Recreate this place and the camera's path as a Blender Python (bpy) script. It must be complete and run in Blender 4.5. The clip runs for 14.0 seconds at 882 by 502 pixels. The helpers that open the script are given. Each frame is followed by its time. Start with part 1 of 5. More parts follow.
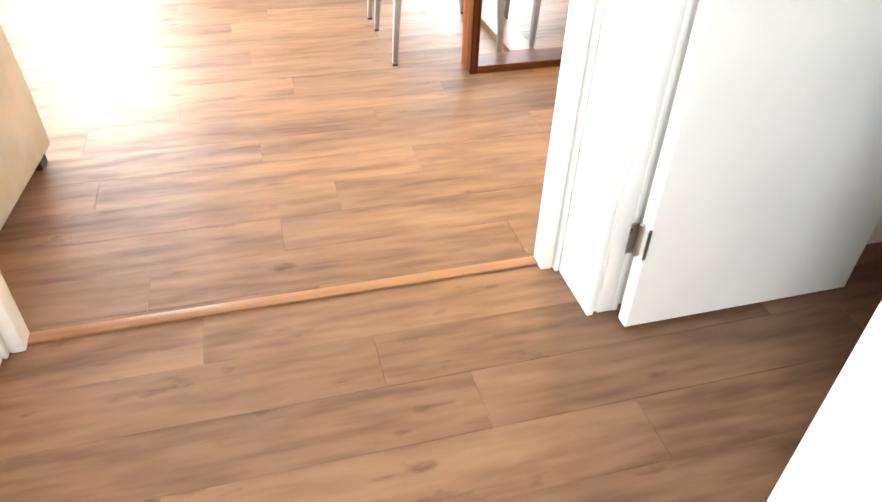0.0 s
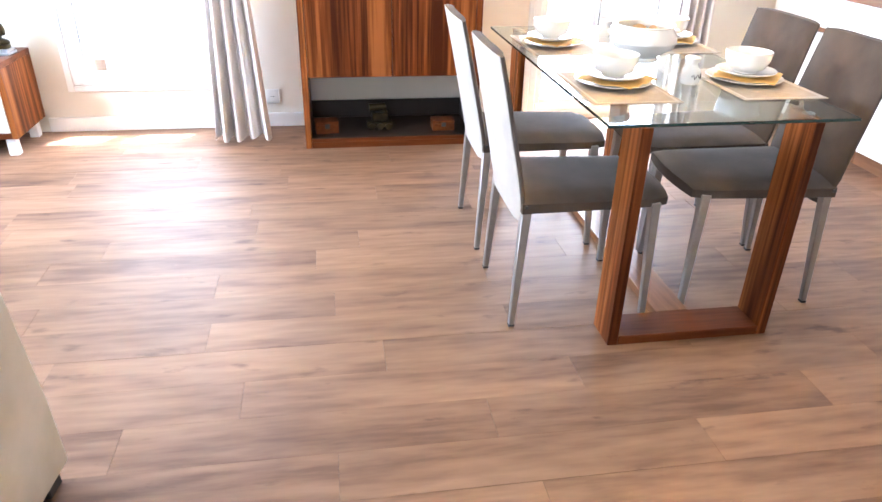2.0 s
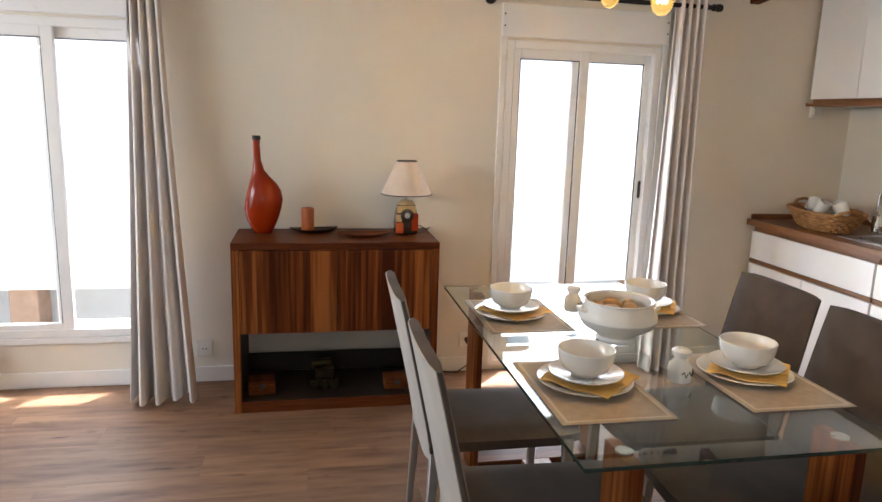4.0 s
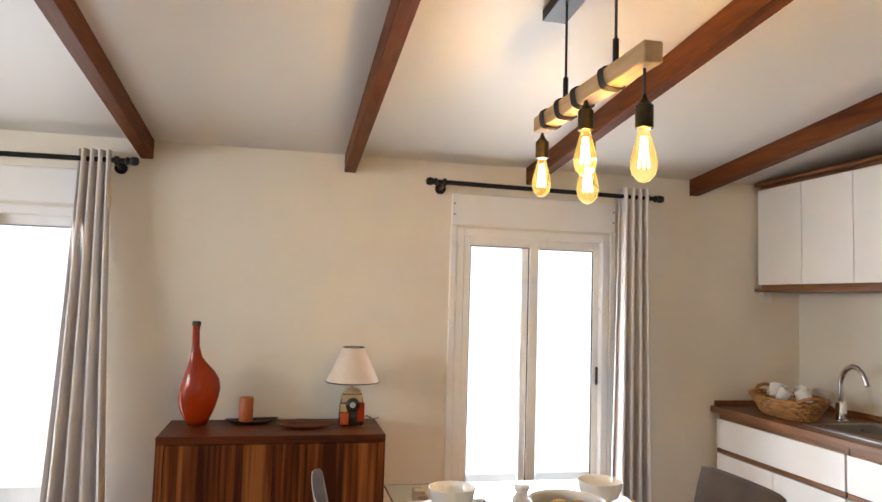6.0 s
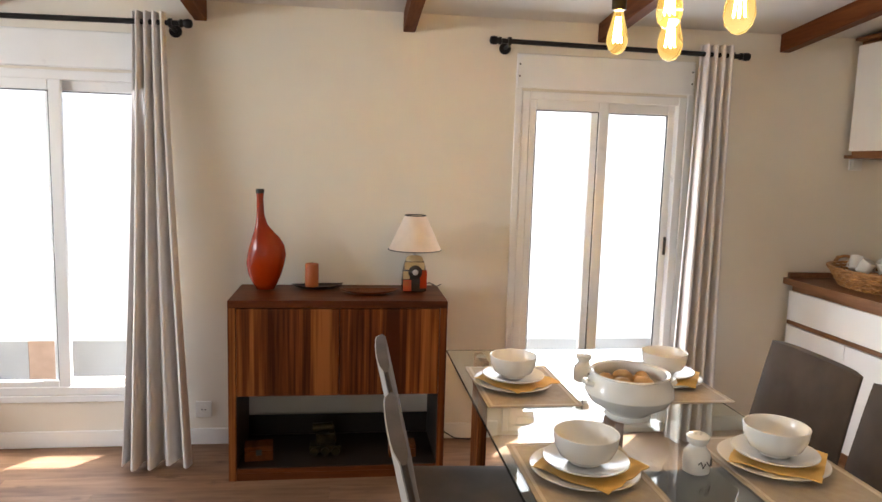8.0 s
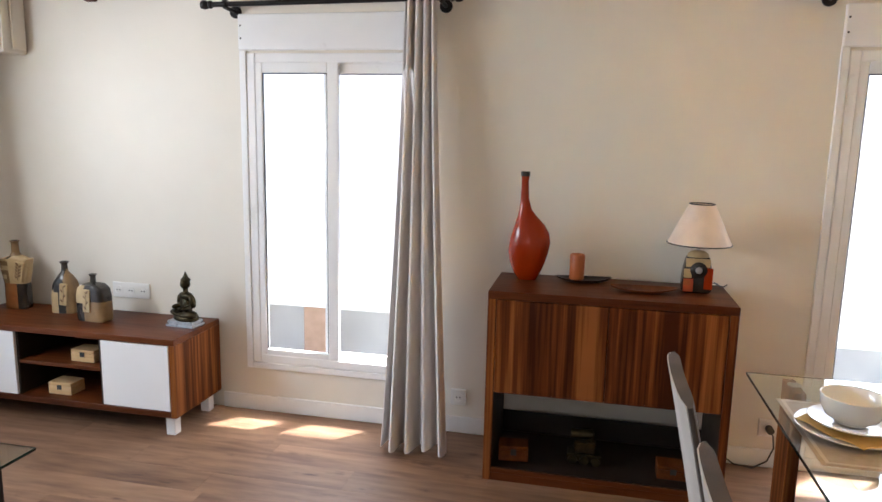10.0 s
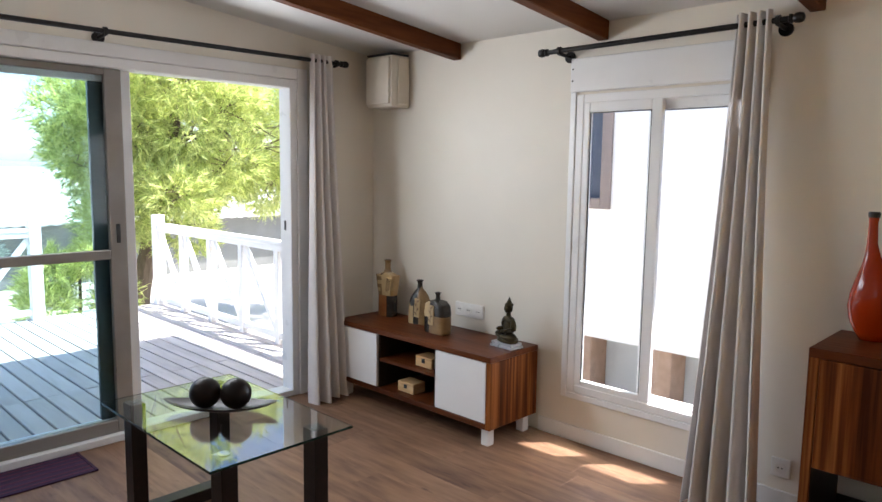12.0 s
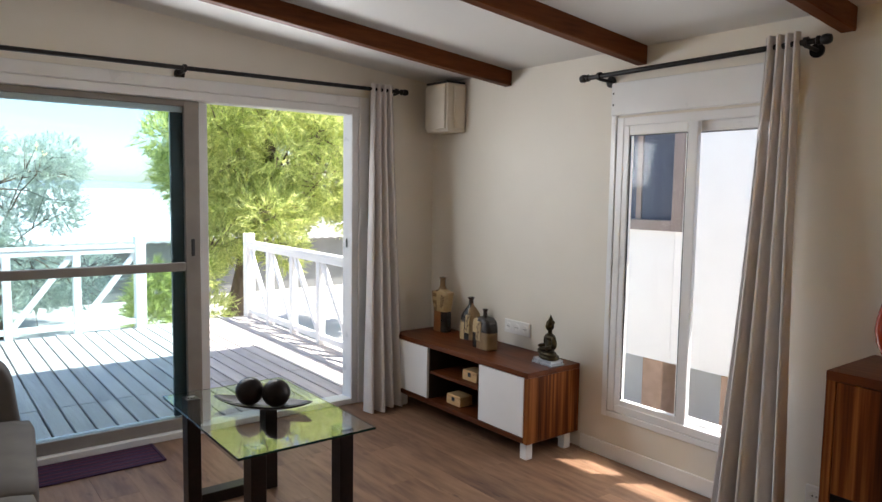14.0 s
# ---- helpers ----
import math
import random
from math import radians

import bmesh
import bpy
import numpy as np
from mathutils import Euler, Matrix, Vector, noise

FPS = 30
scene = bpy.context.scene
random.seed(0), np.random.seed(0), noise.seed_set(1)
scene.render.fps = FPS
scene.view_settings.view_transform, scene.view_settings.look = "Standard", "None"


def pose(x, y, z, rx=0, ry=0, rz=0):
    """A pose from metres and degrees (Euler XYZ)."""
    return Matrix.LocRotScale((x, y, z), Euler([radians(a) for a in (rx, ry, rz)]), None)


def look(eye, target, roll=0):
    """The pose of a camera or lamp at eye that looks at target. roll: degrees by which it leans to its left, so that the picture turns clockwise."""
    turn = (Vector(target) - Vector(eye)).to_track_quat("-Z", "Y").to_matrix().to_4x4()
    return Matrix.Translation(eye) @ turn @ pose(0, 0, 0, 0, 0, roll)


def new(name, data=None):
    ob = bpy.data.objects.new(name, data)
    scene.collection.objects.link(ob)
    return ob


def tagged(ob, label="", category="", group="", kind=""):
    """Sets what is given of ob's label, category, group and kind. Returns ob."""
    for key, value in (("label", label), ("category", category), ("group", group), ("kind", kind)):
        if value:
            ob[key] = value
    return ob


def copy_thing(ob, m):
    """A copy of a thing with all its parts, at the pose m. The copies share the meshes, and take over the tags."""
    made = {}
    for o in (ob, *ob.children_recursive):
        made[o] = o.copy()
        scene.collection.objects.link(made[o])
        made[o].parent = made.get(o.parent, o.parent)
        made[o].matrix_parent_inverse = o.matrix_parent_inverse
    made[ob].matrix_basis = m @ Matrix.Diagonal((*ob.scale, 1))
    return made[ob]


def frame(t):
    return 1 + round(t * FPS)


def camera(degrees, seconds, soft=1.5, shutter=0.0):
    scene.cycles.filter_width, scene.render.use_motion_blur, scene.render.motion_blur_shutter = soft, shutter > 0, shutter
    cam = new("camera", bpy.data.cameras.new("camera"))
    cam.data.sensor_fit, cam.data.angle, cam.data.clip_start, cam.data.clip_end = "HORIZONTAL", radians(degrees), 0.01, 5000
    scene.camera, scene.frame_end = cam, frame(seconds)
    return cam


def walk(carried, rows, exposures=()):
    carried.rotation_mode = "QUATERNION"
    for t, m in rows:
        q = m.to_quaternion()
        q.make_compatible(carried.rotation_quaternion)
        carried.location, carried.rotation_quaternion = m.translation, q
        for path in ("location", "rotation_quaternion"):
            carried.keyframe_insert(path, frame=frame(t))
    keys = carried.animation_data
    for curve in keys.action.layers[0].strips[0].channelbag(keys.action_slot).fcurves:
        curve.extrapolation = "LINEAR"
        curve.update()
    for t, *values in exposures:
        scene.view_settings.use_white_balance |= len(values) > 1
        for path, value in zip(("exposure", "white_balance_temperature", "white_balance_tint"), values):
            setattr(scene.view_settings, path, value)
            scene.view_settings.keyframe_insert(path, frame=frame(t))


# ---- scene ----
cam = camera(65.3, 14.0)
PATH = [
    (0, (0.716, 0.084, 1.215), (1.159, 1.591, -0.023), 2.0),
    (0.5, (0.717, 0.298, 1.241), (1.075, 1.86, 0.044), 2.1),
    (1, (0.719, 0.518, 1.264), (1.014, 2.153, 0.151), 1.1),
    (1.5, (0.719, 0.752, 1.314), (1.009, 2.443, 0.286), 1.3),
    (2, (0.721, 0.941, 1.337), (1.015, 2.684, 0.4), 1.4),
    (2.5, (0.778, 1.131, 1.38), (1.077, 2.939, 0.577), 1.3),
    (3, (0.832, 1.262, 1.398), (1.149, 3.131, 0.763), 1.5),
    (3.5, (0.863, 1.405, 1.44), (1.214, 3.301, 0.907), 1.7),
    (4, (0.937, 1.487, 1.461), (1.31, 3.412, 1.07), 1.7),
    (4.2, (0.939, 1.53, 1.482), (1.336, 3.463, 1.161), 1.8),
    (6.5, (1.105, 1.567, 1.456), (1.547, 3.51, 1.627), 1.8),
    (7, (1.1, 1.563, 1.449), (1.57, 3.502, 1.584), 1.7),
    (7.2, (1.116, 1.556, 1.461), (1.58, 3.501, 1.491), 1.8),
    (9.3, (1.069, 1.872, 1.471), (0.83, 3.828, 1.131), 1.2),
    (9.5, (1.07, 1.883, 1.469), (0.781, 3.833, 1.131), 1.1),
    (10, (0.975, 1.953, 1.48), (0.554, 3.88, 1.148), 1.2),
    (10.5, (0.986, 2.026, 1.478), (0.311, 3.879, 1.148), 0.8),
    (11, (1.093, 2.091, 1.481), (0.056, 3.774, 1.172), 0.9),
    (11.5, (1.171, 2.113, 1.468), (-0.071, 3.658, 1.204), 0.7),
    (12, (1.297, 2.063, 1.462), (-0.081, 3.493, 1.228), 0.8),
    (12.5, (1.401, 2.045, 1.472), (-0.046, 3.409, 1.257), 0.8),
    (13, (1.446, 2.072, 1.477), (-0.032, 3.404, 1.279), 0.8),
    (13.5, (1.537, 2.129, 1.474), (0.015, 3.412, 1.289), 0.7),
    (14, (1.632, 2.17, 1.458), (0.056, 3.39, 1.285), 0.9),
]
walk(cam, [(t, look(eye, target, roll)) for t, eye, target, roll in PATH],
     exposures=[(0.0, 4.65, 6500, 6), (1.0, 4.25, 6100, 10), (1.5, 4.1, 5700, 10), (2.0, 4.0, 5500, 10), (2.5, 3.35, 5600, 10), (3.0, 2.82, 5800, 10), (4.2, 2.25, 6300, 10), (6.5, 2.35, 6450, 10), (7.2, 2.35, 6500, 10), (9.5, 2.15, 6200, 10), (10.5, 2.28, 5950, 10), (11.0, 2.0, 6000, 10), (11.5, 1.85, 6100, 10), (12.2, 1.66, 6150, 10), (13.0, 1.48, 6250, 10), (14.0, 1.4, 6350, 10)])

# ---- world and light ----
SUN_DIR = Vector((0.148, 0.163, 0.46)).normalized()
SUN_EL = math.asin(SUN_DIR.z)
world = bpy.data.worlds.new("world")
scene.world = world
world.use_nodes = True
wn = world.node_tree
sky = wn.nodes.new("ShaderNodeTexSky")
sky.sky_type, sky.sun_disc = "NISHITA", False
sky.sun_elevation, sky.sun_rotation = SUN_EL, math.atan2(SUN_DIR.x, SUN_DIR.y)
wn.links.new(sky.outputs[0], wn.nodes["Background"].inputs[0])
wn.nodes["Background"].inputs[1].default_value = 0.135
sun_data = bpy.data.lights.new("sun", "SUN")
sun_data.energy, sun_data.angle, sun_data.color = 4.9, radians(0.6), (1.0, 0.96, 0.9)
sun = new("sun", sun_data)
sun.matrix_world = look(SUN_DIR * 30, (0, 0, 0))


def window_lamp(name, at, target, sx, sy, power, color=(0.95, 0.97, 1.0)):
    data = bpy.data.lights.new(name, "AREA")
    data.shape, data.size, data.size_y, data.energy, data.color = "RECTANGLE", sx, sy, power, color
    ob = new(name, data)
    ob.matrix_world = look(at, target)
    ob.visible_glossy = True
    return ob


WX_LAMP = -2.345
window_lamp("daylight_window", (-0.25, 5.125, 1.07), (-0.25, 0, 0.75), 0.8, 1.4, 3.1)
window_lamp("daylight_terrace_door", (WX_LAMP, 3.4, 1.74), (2.5, 3.2, 0.85), 1.6, 0.42, 11.5, (0.97, 0.97, 0.98))
# fill lamp added to brighten the hall; no window is known there
window_lamp("hall_fill_lamp", (-0.20, -1.1, 1.45), (0.8, 0.4, 0.0), 0.9, 1.0, 2.8)
window_lamp("daylight_patio_window", (2.42, 5.13, 1.0), (2.42, 0, 0.8), 0.8, 1.6, 4.4)


# ---- materials ----
def mat(name):
    m = bpy.data.materials.new(name)
    m.use_nodes = True
    return m, m.node_tree.nodes, m.node_tree.links, m.node_tree.nodes["Principled BSDF"]


def rgb(c):
    return (c[0], c[1], c[2], 1.0)


def ramp_node(nodes, stops):
    r = nodes.new("ShaderNodeValToRGB")
    while len(r.color_ramp.elements) < len(stops):
        r.color_ramp.elements.new(0.5)
    for e, (p, c) in zip(r.color_ramp.elements, stops):
        e.position, e.color = p, rgb(c)
    return r


def surface(name, a, b, scale=8.0, rough=0.6, bump=0.15, fine=120.0, metal=0.0, stretch=(1, 1, 1), spec=0.5):
    """Two colours mixed by coarse noise, with a fine bump and uneven gloss."""
    m, n, l, p = mat(name)
    co = n.new("ShaderNodeTexCoord")
    mp = n.new("ShaderNodeMapping")
    mp.inputs["Scale"].default_value = stretch
    l.new(co.outputs["Object"], mp.inputs[0])
    t1 = n.new("ShaderNodeTexNoise")
    t1.inputs["Scale"].default_value, t1.inputs["Detail"].default_value = scale, 5
    t2 = n.new("ShaderNodeTexNoise")
    t2.inputs["Scale"].default_value, t2.inputs["Detail"].default_value = fine, 3
    l.new(mp.outputs[0], t1.inputs[0])
    l.new(mp.outputs[0], t2.inputs[0])
    r = ramp_node(n, [(0.3, a), (0.7, b)])
    l.new(t1.outputs[0], r.inputs[0])
    l.new(r.outputs[0], p.inputs["Base Color"])
    rr = n.new("ShaderNodeMapRange")
    rr.inputs[3].default_value, rr.inputs[4].default_value = max(0.02, rough - 0.08), min(1, rough + 0.08)
    l.new(t1.outputs[0], rr.inputs[0])
    l.new(rr.outputs[0], p.inputs["Roughness"])
    p.inputs["Metallic"].default_value = metal
    p.inputs["Specular IOR Level"].default_value = spec
    if bump:
        bp = n.new("ShaderNodeBump")
        bp.inputs["Strength"].default_value, bp.inputs["Distance"].default_value = bump, 0.002
        l.new(t2.outputs[0], bp.inputs["Height"])
        l.new(bp.outputs[0], p.inputs["Normal"])
    return m


def wood(name, dark, mid, light, axis=0, rough=0.4, band=14.0, grain=70.0, random_tone=0.0, island=False, coord="Object", contrast=(0.3, 0.5, 0.72), along=0.09, spec=0.32, knots=False):
    """Grain drawn out along one axis; repeats differ by Object Info's Random."""
    m, n, l, p = mat(name)
    co = n.new("ShaderNodeTexCoord")
    geo = n.new("ShaderNodeNewGeometry")
    src = geo.outputs["Position"] if coord == "World" else co.outputs["Object"]
    info = n.new("ShaderNodeObjectInfo")
    rnd = geo.outputs["Random Per Island"] if island else info.outputs["Random"]
    off = n.new("ShaderNodeVectorMath")
    off.operation = "MULTIPLY_ADD"
    comb = n.new("ShaderNodeCombineXYZ")
    for k in range(3):
        l.new(rnd, comb.inputs[k])
    l.new(comb.outputs[0], off.inputs[0])
    off.inputs[1].default_value = (37.0, 53.0, 71.0)
    l.new(src, off.inputs[2])
    mp = n.new("ShaderNodeMapping")
    sc = [1.0, 1.0, 1.0]
    sc[axis] = along
    mp.inputs["Scale"].default_value = sc
    l.new(off.outputs[0], mp.inputs[0])
    t1 = n.new("ShaderNodeTexNoise")
    t1.inputs["Scale"].default_value, t1.inputs["Detail"].default_value, t1.inputs["Distortion"].default_value = band, 4, 0.6
    t2 = n.new("ShaderNodeTexNoise")
    t2.inputs["Scale"].default_value, t2.inputs["Detail"].default_value = grain, 6
    l.new(mp.outputs[0], t1.inputs[0])
    l.new(mp.outputs[0], t2.inputs[0])
    mix = n.new("ShaderNodeMath")
    mix.operation = "MULTIPLY_ADD"
    l.new(t2.outputs[0], mix.inputs[0])
    mix.inputs[1].default_value = 0.42
    add = n.new("ShaderNodeMath")
    add.operation = "MULTIPLY_ADD"
    l.new(t1.outputs[0], add.inputs[0])
    add.inputs[1].default_value, add.inputs[2].default_value = 0.58, 0.0
    l.new(add.outputs[0], mix.inputs[2])
    r = ramp_node(n, [(contrast[0], dark), (contrast[1], mid), (contrast[2], light)])
    l.new(mix.outputs[0], r.inputs[0])
    hsv = n.new("ShaderNodeHueSaturation")
    vr = n.new("ShaderNodeMapRange")
    vr.inputs[3].default_value, vr.inputs[4].default_value = 1 - random_tone, 1 + random_tone
    l.new(rnd, vr.inputs[0])
    l.new(vr.outputs[0], hsv.inputs["Value"])
    l.new(r.outputs[0], hsv.inputs["Color"])
    if knots:
        kt = n.new("ShaderNodeTexNoise")
        kt.inputs["Scale"].default_value, kt.inputs["Detail"].default_value = 12.0, 4
        km = n.new("ShaderNodeMapping")
        km.inputs["Scale"].default_value = (0.5, 1.35, 1.0)
        l.new(off.outputs[0], km.inputs[0])
        l.new(km.outputs[0], kt.inputs[0])
        kr = ramp_node(n, [(0.64, (1, 1, 1)), (0.76, (0.42, 0.35, 0.31))])
        l.new(kt.outputs[0], kr.inputs[0])
        mu = n.new("ShaderNodeMix")
        mu.data_type, mu.blend_type = "RGBA", "MULTIPLY"
        mu.inputs[0].default_value = 1.0
        l.new(hsv.outputs[0], mu.inputs[6])
        l.new(kr.outputs[0], mu.inputs[7])
        l.new(mu.outputs[2], p.inputs["Base Color"])
    else:
        l.new(hsv.outputs[0], p.inputs["Base Color"])
    rr = n.new("ShaderNodeMapRange")
    rr.inputs[3].default_value, rr.inputs[4].default_value = rough + 0.08, rough - 0.06
    l.new(t2.outputs[0], rr.inputs[0])
    l.new(rr.outputs[0], p.inputs["Roughness"])
    p.inputs["Specular IOR Level"].default_value = spec
    bp = n.new("ShaderNodeBump")
    bp.inputs["Strength"].default_value, bp.inputs["Distance"].default_value = 0.12, 0.002
    l.new(t2.outputs[0], bp.inputs["Height"])
    l.new(bp.outputs[0], p.inputs["Normal"])
    return m


def glass(name, color=(1, 1, 1), rough=0.0, ior=1.45):
    m, n, l, p = mat(name)
    p.inputs["Base Color"].default_value = rgb(color)
    p.inputs["Transmission Weight"].default_value = 1.0
    p.inputs["Roughness"].default_value = rough
    p.inputs["IOR"].default_value = ior
    return m


def glow(name, color, strength):
    m, n, l, p = mat(name)
    p.inputs["Emission Color"].default_value = rgb(color)
    p.inputs["Emission Strength"].default_value = strength
    p.inputs["Base Color"].default_value = rgb(color)
    return m


def cloth_thin(m, color, share):
    """Thin cloth that lets part of the daylight through."""
    n, l = m.node_tree.nodes, m.node_tree.links
    tr = n.new("ShaderNodeBsdfTranslucent")
    tr.inputs[0].default_value = rgb(color)
    ms = n.new("ShaderNodeMixShader")
    ms.inputs[0].default_value = share
    l.new(n["Principled BSDF"].outputs[0], ms.inputs[1])
    l.new(tr.outputs[0], ms.inputs[2])
    l.new(ms.outputs[0], n["Material Output"].inputs[0])


def nap(m, weight):
    """Short soft pile that catches light at a glance."""
    p = m.node_tree.nodes["Principled BSDF"]
    p.inputs["Sheen Weight"].default_value = weight
    p.inputs["Sheen Roughness"].default_value = 0.5
    return m


M_WALL = surface("cream_wall", (0.73, 0.685, 0.60), (0.77, 0.725, 0.64), 2.5, 0.55, 0.12, 160)
M_CEIL = surface("satin_ceiling", (0.64, 0.625, 0.60), (0.69, 0.675, 0.65), 0.8, 0.36, 0.02, 90, spec=0.36)
M_PAINT = surface("white_paint", (0.80, 0.79, 0.77), (0.84, 0.83, 0.81), 5, 0.35, 0.05, 200)
M_PVC = surface("white_aluminium", (0.80, 0.80, 0.80), (0.84, 0.84, 0.84), 6, 0.3, 0.03, 150)
# opaque teal imitates overlapping door glass and its inner reflections
M_TEALSTRIP = surface("dark_teal_overlap", (0.022, 0.050, 0.056), (0.034, 0.070, 0.078), 6, 0.4, 0.03, 150)
M_TAUPEALU = surface("taupe_aluminium", (0.25, 0.225, 0.205), (0.31, 0.285, 0.26), 6, 0.35, 0.03, 150)
M_FLOOR = wood("laminate_oak", (0.114, 0.055, 0.029), (0.202, 0.109, 0.060), (0.266, 0.153, 0.088), 0, 0.54, 6.0, 34, 0.11, coord="World", contrast=(0.35, 0.5, 0.66), along=0.15, spec=0.45, knots=True)
M_STRIP = wood("threshold_oak", (0.22, 0.105, 0.05), (0.31, 0.16, 0.082), (0.37, 0.205, 0.11), 0, 0.4)
M_ZEBRA = wood("striped_walnut_upright", (0.042, 0.010, 0.003), (0.125, 0.034, 0.008), (0.270, 0.094, 0.025), 2, 0.4, 11.0, 60, 0.05, contrast=(0.40, 0.5, 0.60), along=0.025, spec=0.10)
M_ZEBRA_X = wood("striped_walnut_level", (0.036, 0.008, 0.002), (0.092, 0.023, 0.005), (0.140, 0.041, 0.010), 0, 0.4, 12.0, 60, 0.05, spec=0.16)
M_BEAM = wood("stained_pine_beam", (0.046, 0.012, 0.003), (0.105, 0.030, 0.007), (0.155, 0.048, 0.012), 1, 0.5, 14.0, 60, 0.08, spec=0.12)
M_LAMPWOOD = wood("pale_pine", (0.32, 0.19, 0.085), (0.44, 0.29, 0.15), (0.52, 0.36, 0.20), 1, 0.5, 16.0, 60)
M_DARKWOOD = wood("dark_stained_wood", (0.005, 0.0025, 0.002), (0.010, 0.005, 0.004), (0.018, 0.008, 0.006), 0, 0.36, 12, 60, spec=0.25)
M_COUNTER = wood("brown_worktop", (0.11, 0.046, 0.020), (0.20, 0.090, 0.040), (0.28, 0.135, 0.062), 1, 0.35, 12, 60)
M_DECK = wood("weathered_deck", (0.44, 0.395, 0.365), (0.56, 0.505, 0.47), (0.63, 0.575, 0.535), 0, 0.7, 10, 50, 0.12, coord="World")
M_BOXWOOD = wood("box_wood", (0.50, 0.30, 0.13), (0.62, 0.40, 0.19), (0.7, 0.5, 0.28), 0, 0.5)
M_CURTAIN = surface("linen_curtain", (0.71, 0.67, 0.65), (0.77, 0.73, 0.71), 14, 0.8, 0.3, 420)
cloth_thin(M_CURTAIN, (0.74, 0.69, 0.66), 0.14)
M_BLACK = surface("black_metal", (0.012, 0.011, 0.011), (0.022, 0.02, 0.02), 20, 0.35, 0.03, 200, 0.6)
M_STEEL = surface("brushed_steel", (0.42, 0.41, 0.40), (0.52, 0.51, 0.50), 30, 0.3, 0.02, 300, 1.0)
M_CHROME = surface("chrome", (0.75, 0.75, 0.75), (0.82, 0.82, 0.82), 12, 0.1, 0.0, 100, 1.0)
M_LEG = surface("grey_metal_leg", (0.29, 0.275, 0.265), (0.33, 0.315, 0.30), 20, 0.38, 0.02, 200, 0.6)
M_SUEDE = nap(surface("grey_suede", (0.050, 0.038, 0.030), (0.080, 0.061, 0.049), 9, 0.85, 0.35, 300, spec=0.2), 0.06)
M_SUEDE_BACK = surface("light_grey_suede", (0.40, 0.37, 0.34), (0.47, 0.44, 0.41), 7, 0.8, 0.35, 300)
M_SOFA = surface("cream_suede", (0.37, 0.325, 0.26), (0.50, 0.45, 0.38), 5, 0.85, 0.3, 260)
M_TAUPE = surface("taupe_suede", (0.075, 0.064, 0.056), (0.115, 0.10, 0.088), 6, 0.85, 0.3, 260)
M_CERAMIC = surface("white_ceramic", (0.78, 0.77, 0.74), (0.82, 0.81, 0.78), 8, 0.15, 0.0, 100)
M_YELLOW = surface("yellow_napkin", (0.70, 0.43, 0.11), (0.78, 0.53, 0.18), 20, 0.8, 0.3, 300)
M_PLACEMAT = surface("woven_placemat", (0.36, 0.305, 0.235), (0.43, 0.37, 0.295), 40, 0.75, 0.5, 500)
M_MATLINE = surface("placemat_border", (0.52, 0.465, 0.385), (0.57, 0.515, 0.435), 30, 0.75, 0.4, 500)
M_ORANGE = surface("orange_lacquer", (0.21, 0.014, 0.001), (0.30, 0.028, 0.0015), 7, 0.16, 0.05, 120, stretch=(1, 1, 0.3), spec=0.3)
M_CANDLE = surface("orange_wax", (0.33, 0.075, 0.015), (0.43, 0.115, 0.026), 14, 0.5, 0.1, 80)
M_SHADE = surface("cream_lampshade", (0.68, 0.56, 0.47), (0.74, 0.62, 0.52), 20, 0.7, 0.2, 300)
M_GLASS = glass("clear_glass", ior=1.2)
M_TABLEGLASS = glass("table_glass", (0.86, 0.95, 0.92))
M_GLASSEDGE = surface("table_glass_edge", (0.006, 0.02, 0.017), (0.01, 0.03, 0.026), 10, 0.15, 0.0, 50)
M_DOORGLASS = glass("tinted_door_glass", (0.82, 0.94, 0.975), ior=1.22)
M_AMBER = glass("amber_bulb_glass", (1.0, 0.82, 0.48), 0.0, 1.06)
M_AMBER.node_tree.nodes["Principled BSDF"].inputs["Emission Color"].default_value = (1.0, 0.62, 0.16, 1)
M_AMBER.node_tree.nodes["Principled BSDF"].inputs["Emission Strength"].default_value = 0.08
M_FILAMENT = glow("filament", (1.0, 0.56, 0.15), 62.0)
M_FRONT = surface("white_gloss_front", (0.80, 0.79, 0.78), (0.83, 0.82, 0.81), 5, 0.16, 0.0, 100)
M_WICKER = surface("wicker", (0.26, 0.115, 0.035), (0.46, 0.24, 0.085), 40, 0.65, 0.3, 200)
M_SOCKET = surface("white_plastic", (0.78, 0.77, 0.74), (0.82, 0.81, 0.78), 8, 0.3, 0.0, 100)
M_BEIGEPLASTIC = surface("cream_plastic", (0.66, 0.60, 0.50), (0.72, 0.66, 0.56), 4, 0.4, 0.05, 120)
M_BRONZE = surface("dark_bronze", (0.010, 0.008, 0.005), (0.060, 0.044, 0.018), 26, 0.4, 0.2, 90, 0.8)
M_SILVER = surface("silver_base", (0.38, 0.40, 0.42), (0.55, 0.57, 0.6), 40, 0.3, 0.1, 150, 0.8)
M_CERBLACK = surface("black_glaze", (0.015, 0.012, 0.01), (0.035, 0.028, 0.022), 18, 0.25, 0.1, 120)
M_CERCREAM = surface("cream_glaze", (0.42, 0.30, 0.15), (0.54, 0.40, 0.21), 18, 0.35, 0.1, 120)
M_CEROCHRE = surface("ochre_glaze", (0.17, 0.10, 0.04), (0.26, 0.16, 0.07), 18, 0.35, 0.1, 120)
M_RUSTGLAZE = surface("rust_glaze", (0.22, 0.075, 0.02), (0.33, 0.13, 0.04), 18, 0.35, 0.1, 120)
